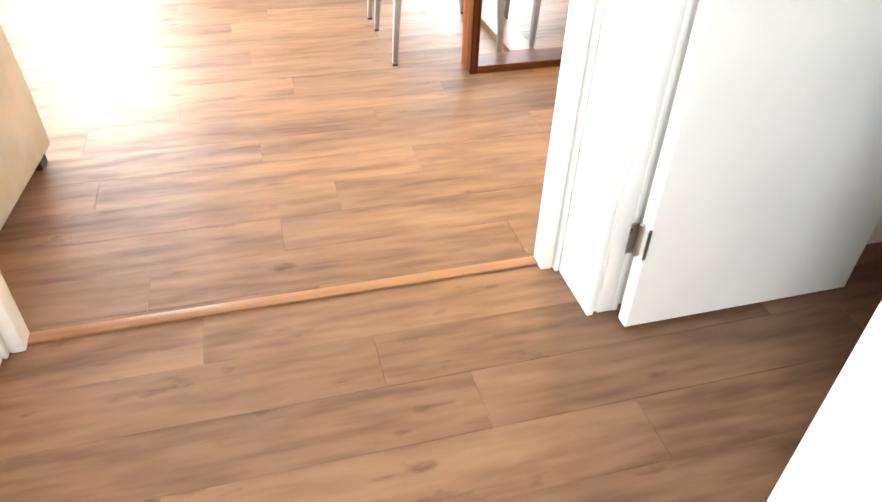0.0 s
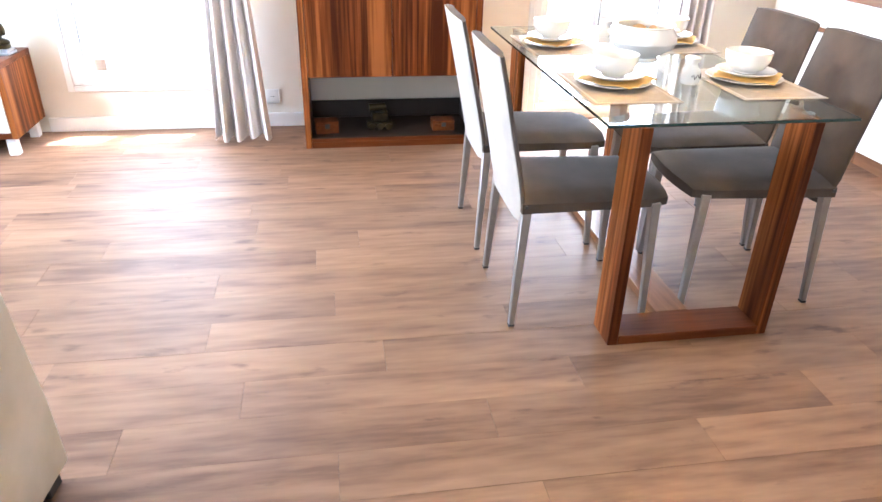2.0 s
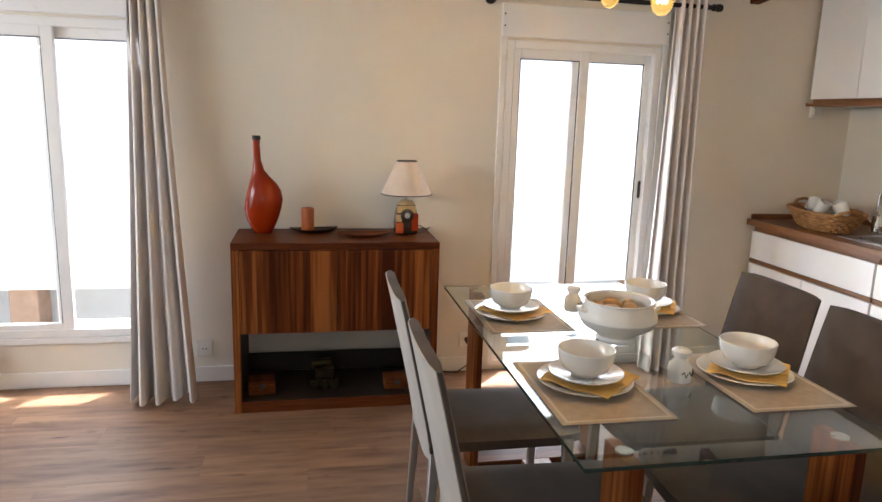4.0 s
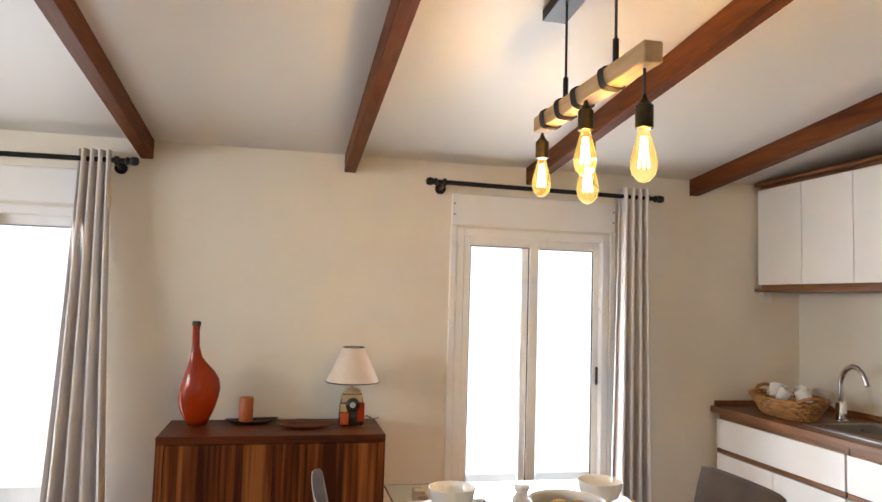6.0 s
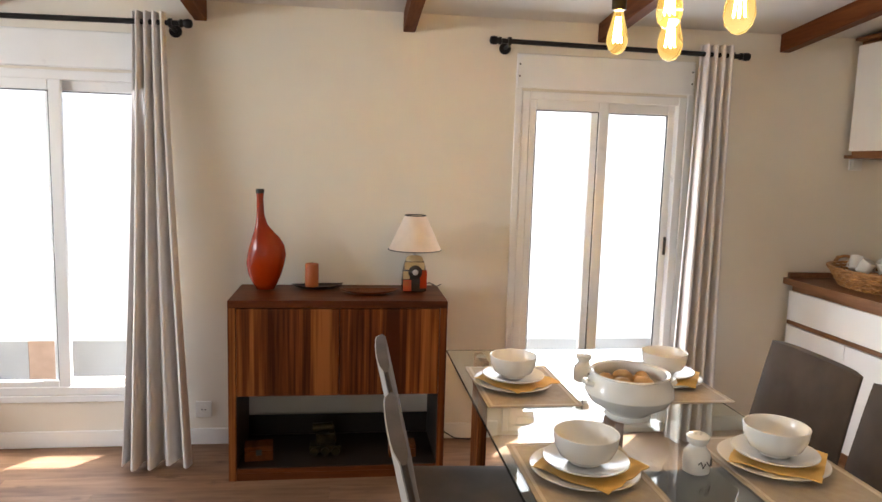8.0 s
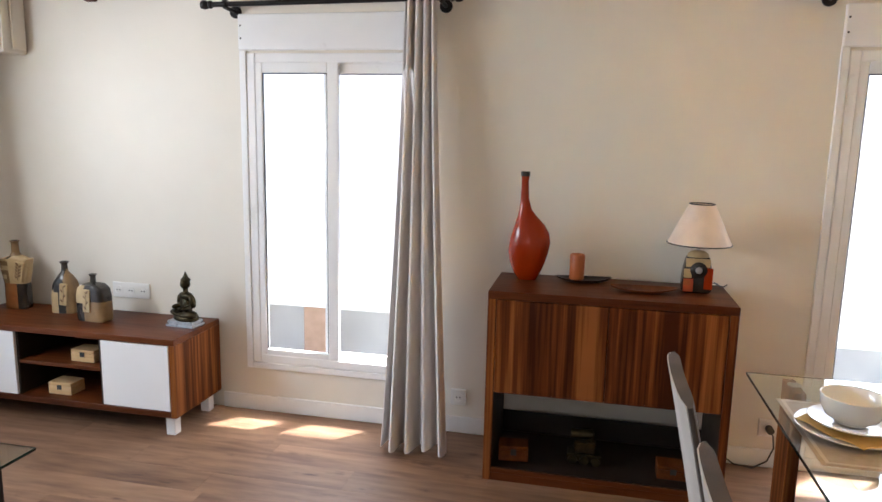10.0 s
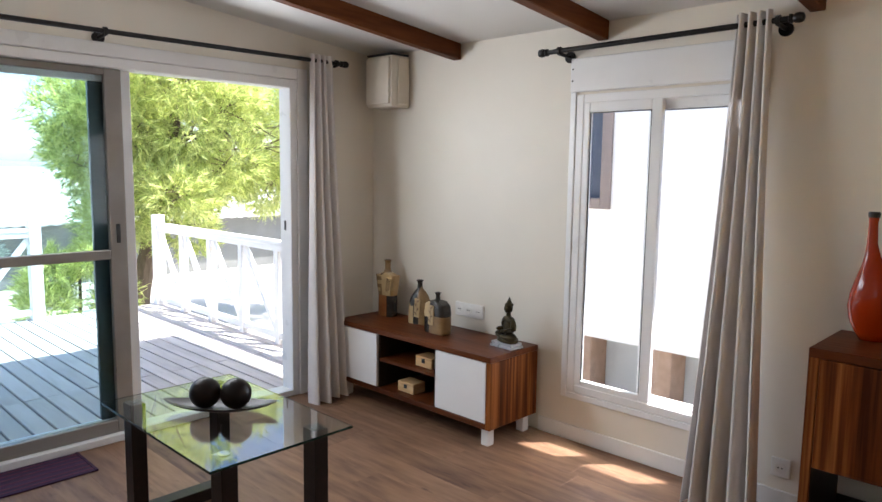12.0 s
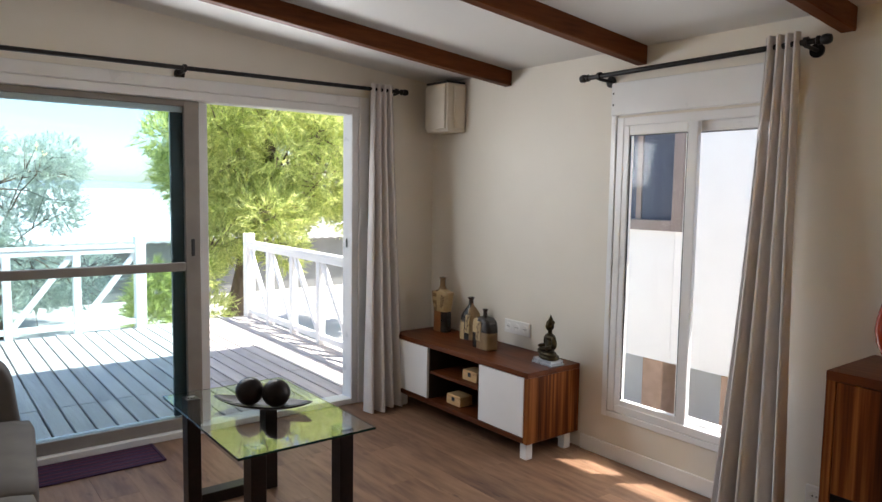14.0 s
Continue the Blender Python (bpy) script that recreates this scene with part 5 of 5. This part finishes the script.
for a in (-1.0, 0.95):
    for b in (0.1, 0.78):
        box_part("foot", M_RUBBER, so_, (a, a + 0.06, b, b + 0.06, 0, 0.0495), 0.003, "black block foot")

# ---- rug ----
rg = thing("door_mat", (-2.215, 2.75, 0.0), "plum woven mat with fine stripes by the terrace door", "rug")
bm = bmesh.new()
box(bm, -0.14, 0.14, -0.45, 0.45, 0.001, 0.009, 0.002)
part("mat", bm, M_RUG, rg)
for x in (-0.115, -0.075, -0.03, 0.02, 0.07, 0.11):
    box_part("stripe", M_RUG2, rg, (x, x + 0.008, -0.445, 0.445, 0.0092, 0.0105))
for yy in (-0.4505, 0.4505):
    box_part("hem", M_RUG, rg, (-0.14, 0.14, yy - 0.008, yy + 0.008, 0.0005, 0.012), 0.002)

# ---- kitchen ----
CZ = 0.895
KX = 3.555


def base_unit(y0, y1, label):
    w = y1 - y0
    c = thing("base_cabinet", (KX, y0, 0), label, "kitchen cabinet", "base cabinets")
    box_part("body", M_COUNTER, c, (0.02, EX - KX - 0.005, 0.001, w - 0.001, 0.09, CZ - 0.035), 0.001)
    box_part("plinth", M_COUNTER, c, (0.07, 0.09, 0.002, w - 0.002, 0.0, 0.0895))
    box_part("drawer_front", M_FRONT, c, (0.0, 0.0195, 0.004, w - 0.004, 0.662, 0.826), 0.001, "white gloss drawer front")
    box_part("handle_strip", M_COUNTER, c, (0.004, 0.0195, 0.002, w - 0.002, 0.637, 0.658), 0.001, "brown grip strip")
    for a, b in ((0.004, w / 2 - 0.002), (w / 2 + 0.002, w - 0.004)):
        box_part("door", M_FRONT, c, (0.0, 0.0195, a, b, 0.10, 0.632), 0.001, "white gloss door")
    return c


for y0, y1 in ((4.22, 5.165), (3.27, 4.215), (2.32, 3.265)):
    base_unit(y0, y1, "white fronted base cabinet with brown edges")
bm = bmesh.new()
SX0, SX1, SY0, SY1 = 3.655, 4.0, 4.09, 4.53
for d in ((KX - 0.025, SX0, 2.30, 5.185), (SX1, EX - 0.002, 2.30, 5.185), (SX0, SX1, 2.30, SY0), (SX0, SX1, SY1, 5.185)):
    box(bm, d[0], d[1], d[2], d[3], CZ - 0.034, CZ)
solid("worktop", bm, M_COUNTER, "brown wood-look kitchen worktop", "worktop")
bm = bmesh.new()
box(bm, EX - 0.02, EX - 0.002, 2.30, 5.165, CZ + 0.001, CZ + 0.03, 0.003)
box(bm, KX + 0.0, EX - 0.02, 5.166, 5.187, CZ + 0.001, CZ + 0.03, 0.003)
solid("worktop_upstand", bm, M_COUNTER, "narrow brown upstand behind the worktop", "trim")
sk = thing("sink", (0, 0, 0), "stainless steel sink set in the worktop", "sink")
bm = bmesh.new()
for d in ((SX0 - 0.03, SX0 + 0.012, SY0 - 0.36, SY1 + 0.03), (SX1 - 0.012, SX1 + 0.06, SY0 - 0.36, SY1 + 0.03), (SX0 + 0.012, SX1 - 0.012, SY1 - 0.012, SY1 + 0.03), (SX0 + 0.012, SX1 - 0.012, SY0 - 0.36, SY0 + 0.012)):
    box(bm, *d, CZ + 0.0005, CZ + 0.006)
part("rim", bm, M_STEEL, sk)
bm = bmesh.new()
for d in ((SX0 + 0.004, SX0 + 0.012, SY0 + 0.004, SY1 - 0.004, CZ - 0.16, CZ), (SX1 - 0.012, SX1 - 0.004, SY0 + 0.004, SY1 - 0.004, CZ - 0.16, CZ), (SX0 + 0.012, SX1 - 0.012, SY0 + 0.004, SY0 + 0.012, CZ - 0.16, CZ), (SX0 + 0.012, SX1 - 0.012, SY1 - 0.012, SY1 - 0.004, CZ - 0.16, CZ), (SX0 + 0.004, SX1 - 0.004, SY0 + 0.004, SY1 - 0.004, CZ - 0.168, CZ - 0.16)):
    box(bm, *d)
part("basin", bm, M_STEEL, sk)
lathe_part("drain", M_CHROME, sk, [(0.035, CZ - 0.1598), (0.035, CZ - 0.157), (0.02, CZ - 0.156)], "", 20, (SX0 + SX1) / 2, (SY0 + SY1) / 2)
fa = thing("faucet", (3.925, 4.64, CZ), "chrome kitchen faucet with a tall curved spout", "faucet")
lathe_part("base", M_CHROME, fa, [(0.034, 0.0005), (0.034, 0.008), (0.027, 0.014), (0.026, 0.085), (0.023, 0.098), (0.013, 0.104)], "", 24)
tube_part("spout", M_CHROME, fa, [(0, 0, 0.08), (0, 0, 0.19), (0, -0.004, 0.215), (-0.003, -0.02, 0.25), (-0.006, -0.05, 0.278), (-0.012, -0.09, 0.292), (-0.018, -0.13, 0.286), (-0.024, -0.165, 0.262), (-0.027, -0.19, 0.228), (-0.028, -0.20, 0.205)], 0.0135, 14)
tube_part("lever", M_CHROME, fa, [(0.0, 0.02, 0.05), (-0.01, 0.06, 0.07), (-0.015, 0.10, 0.10)], 0.007, 10)

bk = thing("wicker_basket", (3.775, 4.845, CZ + 0.001), "oval wicker basket with two handles on the worktop", "basket", rz=72)
bk.scale = (1.66, 1.4, 1.08)
for lv in range(7):
    f = lv / 6
    pts = []
    for k in range(49):
        a = 2 * math.pi * k / 48
        wob = 0.004 * (1 if (k + lv) % 2 else -1)
        pts.append(((0.125 + 0.05 * f + wob) * math.cos(a), (0.08 + 0.04 * f + wob) * math.sin(a), 0.007 + 0.014 * lv))
    tube_part("weave", M_WICKER, bk, pts, 0.0075, 6)
bm = bmesh.new()
for k in range(24):
    a = 2 * math.pi * k / 24
    tube(bm, [(0.125 * math.cos(a), 0.08 * math.sin(a), 0.002), (0.175 * math.cos(a), 0.12 * math.sin(a), 0.096)], 0.004, 5)
part("stakes", bm, M_WICKER, bk)
lathe_part("bottom", M_WICKER, bk, [(0.122, 0.002), (0.122, 0.008)], "", 24, 0, 0, 1, 0.63)
for s in (-1, 1):
    tube_part("handle", M_WICKER, bk, [(s * 0.172, -0.045, 0.095), (s * 0.188, -0.03, 0.112), (s * 0.195, 0, 0.12), (s * 0.188, 0.03, 0.112), (s * 0.172, 0.045, 0.095)], 0.008, 8)
for k, (cx, cy) in enumerate(((3.745, 4.87), (3.805, 4.73), (3.785, 4.96), (3.865, 4.84))):
    cp = thing("cup", (cx, cy, CZ + 0.05), "white ceramic cup lying in the basket", "cup", "cups in the basket")
    cp.matrix_basis = pose(cx, cy, CZ + 0.075, 25 * (-1) ** k, 15, 50 * k)
    lathe_part("body", M_CERAMIC, cp, [(0.022, 0), (0.03, 0.006), (0.036, 0.045), (0.037, 0.078), (0.034, 0.078), (0.031, 0.04), (0.01, 0.012)], "", 24)
    tube_part("handle", M_CERAMIC, cp, [(0.035, 0, 0.06), (0.055, 0, 0.058), (0.058, 0, 0.035), (0.034, 0, 0.022)], 0.005, 8)


def wall_unit(y0, y1):
    c = thing("wall_cabinet", (3.835, y0, 1.585), "white upper kitchen cabinet with brown edges", "kitchen cabinet", "wall cabinets")
    w = y1 - y0
    box_part("body", M_COUNTER, c, (0.02, EX - 3.835 - 0.003, 0.0005, w - 0.0005, 0.0, 0.61), 0.001)
    box_part("door", M_FRONT, c, (0.0, 0.0195, 0.002, w - 0.002, 0.022, 0.588), 0.001, "white gloss door")
    return c


for k in range(7):
    wall_unit(5.165 - 0.356 * (k + 1), 5.165 - 0.356 * k)
bm = bmesh.new()
box(bm, 3.81, EX - 0.003, 5.165 - 0.356 * 7, 5.165, 1.566, 1.584, 0.002)
solid("cabinet_light_rail", bm, M_COUNTER, "brown edge board under the upper cabinets", "trim")
bm = bmesh.new()
box(bm, 3.81, EX - 0.003, 5.165 - 0.356 * 7, 5.165, 2.196, 2.212, 0.002)
solid("cabinet_top_board", bm, M_COUNTER, "brown edge board on top of the upper cabinets", "trim")

# ---- outside: terrace ----
DKZ = -0.12
dk = tagged(new("terrace_deck"), "weathered wooden terrace deck", "deck", kind="structure")
bm = bmesh.new()
for x in (-2.7, -3.75, -3.86, -5.2, -6.4):
    box(bm, x - 0.04, x + 0.04, -1.0, 5.5, DKZ - 0.18, DKZ - 0.027)
part("joists", bm, M_BROWNFRAME, dk)
bm = bmesh.new()
box(bm, -6.62, -2.54, -1.0, 5.6, -0.98, DKZ - 0.19)
part("deck_skirt", bm, M_SKIRT, dk)
PITCH = 0.127
board_a, board_b = None, None
for k in range(50):
    y = 5.50 - PITCH * (k + 1)
    for x0, x1 in ((-3.80, -2.53), (-6.55, -3.806)):
        key = x0 == -3.80
        me = board_a if key else board_b
        if me is None:
            bm = bmesh.new()
            box(bm, 0, x1 - x0, 0.007, PITCH - 0.007, -0.026, 0, 0.004)
            me = mesh_of("deck_board", bm, M_DECK)
            if key:
                board_a = me
            else:
                board_b = me
        ob = new("deck_board", me)
        ob.parent = dk
        ob.location = (x0 + 0.012 * math.sin(k * 2.3) * (0 if key else 1), y, DKZ + 0.0015 * math.sin(k * 5.1))


def railing(name, a, b, bays, label, post_ends):
    a, b = Vector(a), Vector(b)
    d = (b - a).normalized()
    L = (b - a).length
    rz = math.degrees(math.atan2(d.y, d.x))
    r = thing(name, (a.x, a.y, DKZ), label, "railing", rz=rz)
    w = L / bays
    for k in range(bays + 1):
        big = (k == 0 and post_ends[0]) or (k == bays and post_ends[1])
        hw = 0.055 if big else 0.037
        box_part("post", M_PAINT, r, (k * w - hw, k * w + hw, -hw, hw, 0.0, 1.03 if big else 0.90), 0.005)
    box_part("top_rail", M_PAINT, r, (0.05, L - 0.05, -0.045, 0.045, 0.902, 0.94), 0.005)
    box_part("upper_rail", M_PAINT, r, (0.05, L - 0.05, -0.0375, 0.0375, 0.845, 0.9005), 0.005)
    box_part("bottom_rail", M_PAINT, r, (0.05, L - 0.05, -0.0285, 0.0285, 0.05, 0.11), 0.005)
    for k in range(bays):
        p0, p1 = Vector((k * w + 0.045, 0, 0.84)), Vector(((k + 1) * w - 0.04, 0, 0.115))
        dd = p1 - p0
        bm = bmesh.new()
        box(bm, -0.028, 0.028, -0.02, 0.02, 0, dd.length, 0.003)
        bm.transform(Matrix.Translation(p0) @ Matrix.Rotation(math.atan2(dd.x, dd.z), 4, "Y"))
        part("brace", bm, M_PAINT, r)
    return r


railing("deck_railing", (-6.48, 4.19, 0), (-6.48, -0.9, 0), 8, "white timber railing along the terrace edge", (True, True))
railing("deck_railing", (-6.47, 5.46, 0), (-2.72, 5.44, 0), 6, "white timber railing along the terrace side", (True, True))

# ---- outside: ground, neighbours, trees ----
bm = bmesh.new()
n = 48
inner = [bm.verts.new((0, 0, -1.0))]
radii = (25, 80, 300, 1500, 4500)
rings = [[bm.verts.new((r * math.cos(2 * math.pi * k / n), r * math.sin(2 * math.pi * k / n), -1.0 - (0 if r < 50 else min(12, r * 0.02)))) for k in range(n)] for r in radii]
for k in range(n):
    bm.faces.new((inner[0], rings[0][k], rings[0][(k + 1) % n]))
for p, q in zip(rings, rings[1:]):
    for k in range(n):
        bm.faces.new((p[k], q[k], q[(k + 1) % n], p[(k + 1) % n]))
solid("ground", bm, M_GROUND, "pale dry gravel ground", "ground", "structure", smooth=0)
# house body under the floor and outer faces
structure("house_base", M_SKIRT, [(WX - T, EX + T, -1.95, NY + T, -1.0, -0.101)], "grey base under the house", "house base")

nb = thing("neighbour_house", (0, 8.1, -1.0), "white rendered neighbouring house with brown windows", "house")
NBB = 0.79
bm = bmesh.new()
ops = [(-3.25, -2.27)]
xs = -4.6
for a, b in ops:
    box(bm, xs, a, 0, 0.2, NBB, 3.35)
    box(bm, a, b, 0, 0.2, NBB, 2.16)
    box(bm, a, b, 0, 0.2, 3.15, 3.35)
    xs = b
box(bm, xs, 9.0, 0, 0.2, NBB, 3.35)
box(bm, -4.6, -4.4, 0.2, 6.0, NBB, 3.35)
part("wall", bm, M_RENDER, nb)
for xj in (-3.5, -2.3, -1.1, 0.1, 1.3, 2.5, 3.7, 4.9):
    box_part("joint_strip", M_RENDER, nb, (xj - 0.012, xj + 0.012, -0.006, -0.0005, NBB, 2.15 if any(a < xj < b for a, b in ops) else 3.35))
for a, b in ops:
    wd = box_part("window", M_DARKPANE, nb, (a + 0.05, b - 0.05, 0.06, 0.08, 2.20, 3.10), 0, "dark window with brown frame")
    for d in ((a - 0.06, a + 0.05, -0.03, 0.05, 2.10, 3.20), (b - 0.05, b + 0.06, -0.03, 0.05, 2.10, 3.20), (a + 0.05, b - 0.05, -0.03, 0.05, 2.10, 2.205), (a + 0.05, b - 0.05, -0.03, 0.05, 3.10, 3.20)):
        box_part("frame", M_BROWNFRAME, wd, d, 0.004)
    box_part("frame", M_BROWNFRAME, wd, ((a + b) / 2 - 0.03, (a + b) / 2 + 0.03, 0.04, 0.055, 2.2055, 3.095))
bm = bmesh.new()
vs_ = box(bm, -4.8, 9.2, -0.08, 6.2, 3.35, 3.45)
part("roof", bm, M_BROWNFRAME, nb)
box_part("skirting", M_SKIRT, nb, (-4.5, 8.9, 0.35, 0.45, 0, NBB - 0.001))
for xj in (-2.62, -1.75, 0.6, 2.45, 4.3):
    pr_ = box_part("pier", M_BRICK, nb, (xj, xj + 0.24, 0.02, 0.34, 0, NBB - 0.002), 0.01, "red brick pier")

sd = thing("long_shed", (-14.0, 2.0, -1.0), "long low shed with a pale corrugated roof", "shed")
box_part("wall", M_SHEDWALL, sd, (-8.0, 0.0, -14.0, 16.0, 0, 1.30))
bm = bmesh.new()
q = 260
lo, hi = [], []
for k in range(q + 1):
    y = -14.5 + 31.0 * k / q
    z = 0.03 * math.sin(k * math.pi)
    z = 0.03 if k % 2 else 0.0
    lo.append(bm.verts.new((0.35, y, 1.30 + z)))
    hi.append(bm.verts.new((-8.0, y, 2.35 + z)))
for k in range(q):
    bm.faces.new((lo[k], lo[k + 1], hi[k + 1], hi[k]))
rf = part("roof", bm, M_SHEDROOF, sd, smooth=0)
so2 = rf.modifiers.new("thick", "SOLIDIFY")
so2.thickness = 0.05


def tree(name, at, trunk_pts, trunk_r, clumps, leaf_count, leaf_len, leaf_w, material, label, seed, droop=0.0):
    """A tapered trunk with limbs reaching into clumps of many small separate leaves."""
    rnd = random.Random(seed)
    t_ = thing(name, at, label, "tree")
    bm = bmesh.new()
    tube(bm, trunk_pts, trunk_r, 10, 0.45)
    top = Vector(trunk_pts[-1])
    for (cx, cy, cz, cr) in clumps:
        c = Vector((cx, cy, cz))
        k = rnd.randrange(len(trunk_pts) // 2, len(trunk_pts))
        s = Vector(trunk_pts[k])
        m1 = s.lerp(c, 0.5) + Vector((rnd.uniform(-.1, .1), rnd.uniform(-.1, .1), rnd.uniform(-.05, .15)))
        tube(bm, [s, m1, c], trunk_r * 0.13, 5, 0.3)
        for _ in range(5):
            e = c + Vector((rnd.gauss(0, 1), rnd.gauss(0, 1), rnd.gauss(0, 0.8))) * cr * 0.55
            tube(bm, [m1.lerp(c, rnd.uniform(0.3, 1)), e], trunk_r * 0.09, 4, 0.4)
    part("trunk", bm, M_BARK, t_)
    verts, faces = [], []
    tot = sum(c[3] ** 2 for c in clumps)
    for (cx, cy, cz, cr) in clumps:
        tufts = int(leaf_count * cr * cr / tot / 14)
        for _ in range(tufts):
            o = Vector((rnd.gauss(0, 1), rnd.gauss(0, 1), rnd.gauss(0, 1))).normalized() * cr * rnd.uniform(0.35, 1.0) ** 0.6
            base = Vector((cx, cy, cz)) + Vector((o.x, o.y, o.z * 0.72))
            out = (o.normalized() + Vector((0, 0, 0.35 - droop)) + Vector((rnd.gauss(0, .35), rnd.gauss(0, .35), rnd.gauss(0, .35)))).normalized()
            for _ in range(14):
                d = (out + Vector((rnd.gauss(0, .5), rnd.gauss(0, .5), rnd.gauss(0, .5)))).normalized()
                b = base + out * rnd.uniform(0, leaf_len * 1.4)
                side = d.orthogonal().normalized()
                side = Matrix.Rotation(rnd.uniform(0, 6.28), 3, d) @ side
                L = leaf_len * rnd.uniform(0.6, 1.25)
                i = len(verts)
                verts += [b - side * leaf_w * 0.5, b + side * leaf_w * 0.5, b + d * L]
                faces.append((i, i + 1, i + 2))
    me = bpy.data.meshes.new("crown")
    me.from_pydata([tuple(v) for v in verts], [], faces)
    me.materials.append(material)
    cr_ = new("crown", me)
    cr_.parent = t_
    return t_


rnd = random.Random(7)
pine = [(0.25 + rnd.uniform(-0.9, 1.2), 0.75 + rnd.uniform(-1.3, 2.7), 2.05 + rnd.uniform(-0.5, 2.6), rnd.uniform(0.34, 0.56)) for _ in range(42)]
pine = [(a, b, c + (0.45 if b > 0.6 and c < 2.4 else 0.0), d) for a, b, c, d in pine]
pine += [(0.7 + rnd.uniform(-0.3, 0.5), 0.2 + rnd.uniform(-0.9, 1.2), 2.1 + rnd.uniform(-0.4, 1.6), rnd.uniform(0.3, 0.45)) for _ in range(10)]
pine += [(0.2 + rnd.uniform(-0.5, 0.5), -0.55 + rnd.uniform(-0.45, 0.4), 2.85 + rnd.uniform(-0.6, 1.5), rnd.uniform(0.28, 0.42)) for _ in range(12)]
tree("pine_tree", (-8.9, 6.15, -1.0), [(0, 0, 0), (0.05, 0.06, 0.6), (0.02, 0.2, 1.2), (0.1, 0.3, 1.8), (0.15, 0.5, 2.6), (0.2, 0.7, 3.6)], 0.16, pine, 165000, 0.15, 0.014, M_PINE, "sunlit pine tree beside the terrace", 11)
olive = [(rnd.uniform(-0.9, 0.9), rnd.uniform(-1.7, 1.1), 1.5 + rnd.uniform(-1.0, 1.6), rnd.uniform(0.34, 0.56)) for _ in range(30)]
tree("olive_tree", (-11.2, 3.3, -1.0), [(0, 0, 0), (0.05, -0.03, 0.5), (0, -0.1, 1.0), (0.05, -0.1, 1.6), (0.0, -0.15, 2.4)], 0.12, olive, 120000, 0.065, 0.011, M_OLIVE, "pale silvery olive tree behind the railing", 12, 0.2)
rnd = random.Random(5)
bush = [(rnd.uniform(-0.3, 0.3), rnd.uniform(-0.5, 0.5), 1.0 + rnd.uniform(-0.35, 0.35), rnd.uniform(0.18, 0.30)) for _ in range(7)]
tree("pine_sapling", (-8.3, 5.15, -1.0), [(0, 0, 0), (0.02, 0.02, 0.4), (0, 0.05, 0.8), (0, 0.05, 1.1)], 0.035, bush, 12000, 0.12, 0.012, M_PINE, "small pine sapling by the terrace steps", 13)

# far town and hills on the horizon
bm = bmesh.new()
rnd = random.Random(3)
for k in range(150):
    a = radians(rnd.uniform(140, 200))
    r = rnd.uniform(420, 900)
    x, y, w = r * math.cos(a), r * math.sin(a), rnd.uniform(5, 16)
    box(bm, x - w / 2, x + w / 2, y - w / 2, y + w / 2, -15, -13 + rnd.uniform(1.5, 6))
solid("distant_town", bm, M_RENDER, "pale distant town on the plain", "town", "stuff")

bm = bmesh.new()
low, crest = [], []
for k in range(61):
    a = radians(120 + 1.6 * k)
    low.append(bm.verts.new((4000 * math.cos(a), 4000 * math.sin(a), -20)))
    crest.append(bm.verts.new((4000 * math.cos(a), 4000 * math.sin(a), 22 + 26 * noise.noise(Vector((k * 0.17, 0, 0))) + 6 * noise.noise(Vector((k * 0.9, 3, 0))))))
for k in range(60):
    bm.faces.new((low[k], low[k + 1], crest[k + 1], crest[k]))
solid("backdrop", bm, M_FAR, "low hills on the horizon, coloured pale blue for haze", "hills", "structure")

# ---- floor planks, last ----
fl = tagged(new("floor"), "oak laminate plank floor", "floor", kind="structure")
bm = bmesh.new()
box(bm, WX - 0.11, EX, -1.8, NY, -0.098, -0.0095)
part("subfloor", bm, M_INNER, fl)
ROWH, PL = 0.1665, 1.02
meshes = {}


def plank(x0, x1, y0, y1):
    key = (round(x1 - x0, 3), round(y1 - y0, 3))
    if key not in meshes:
        bm = bmesh.new()
        box(bm, 0.0, key[0] - 0.0008, 0.0, key[1] - 0.0006, -0.009, 0.0, 0.0004)
        meshes[key] = mesh_of("plank", bm, M_FLOOR)
    ob = new("plank", meshes[key])
    ob.parent = fl
    ob.location = (x0, y0, 0)


def plank_rows(xa, xb, ya, yb, base, joints):
    k0 = math.floor((ya - base) / ROWH)
    k = k0
    while base + k * ROWH < yb - 0.004:
        y0, y1 = max(ya, base + k * ROWH), min(yb, base + (k + 1) * ROWH)
        j = joints.get(k, (k * 0.377 + 0.21 * (k % 3)) % PL)
        x = j - PL * math.ceil((j - xa) / PL)
        while x < xb - 0.004:
            a, b = max(xa, x), min(xb, x + PL)
            if b - a > 0.01 and y1 - y0 > 0.004:
                plank(a, b, y0, y1)
            x += PL
        k += 1


plank_rows(WX + 0.001, EX - 0.001, 1.4565, NY - 0.001, 2.328, {0: 1.13, -1: 0.692, -2: 1.205, -4: 0.722, 6: 0.63, 1: 0.42, 2: 0.85, 3: 1.3})
plank_rows(-0.22, EX - 0.001, -1.79, 1.4565, 1.11, {0: 0.90, -1: 1.10, -2: 1.44, 1: 0.5})
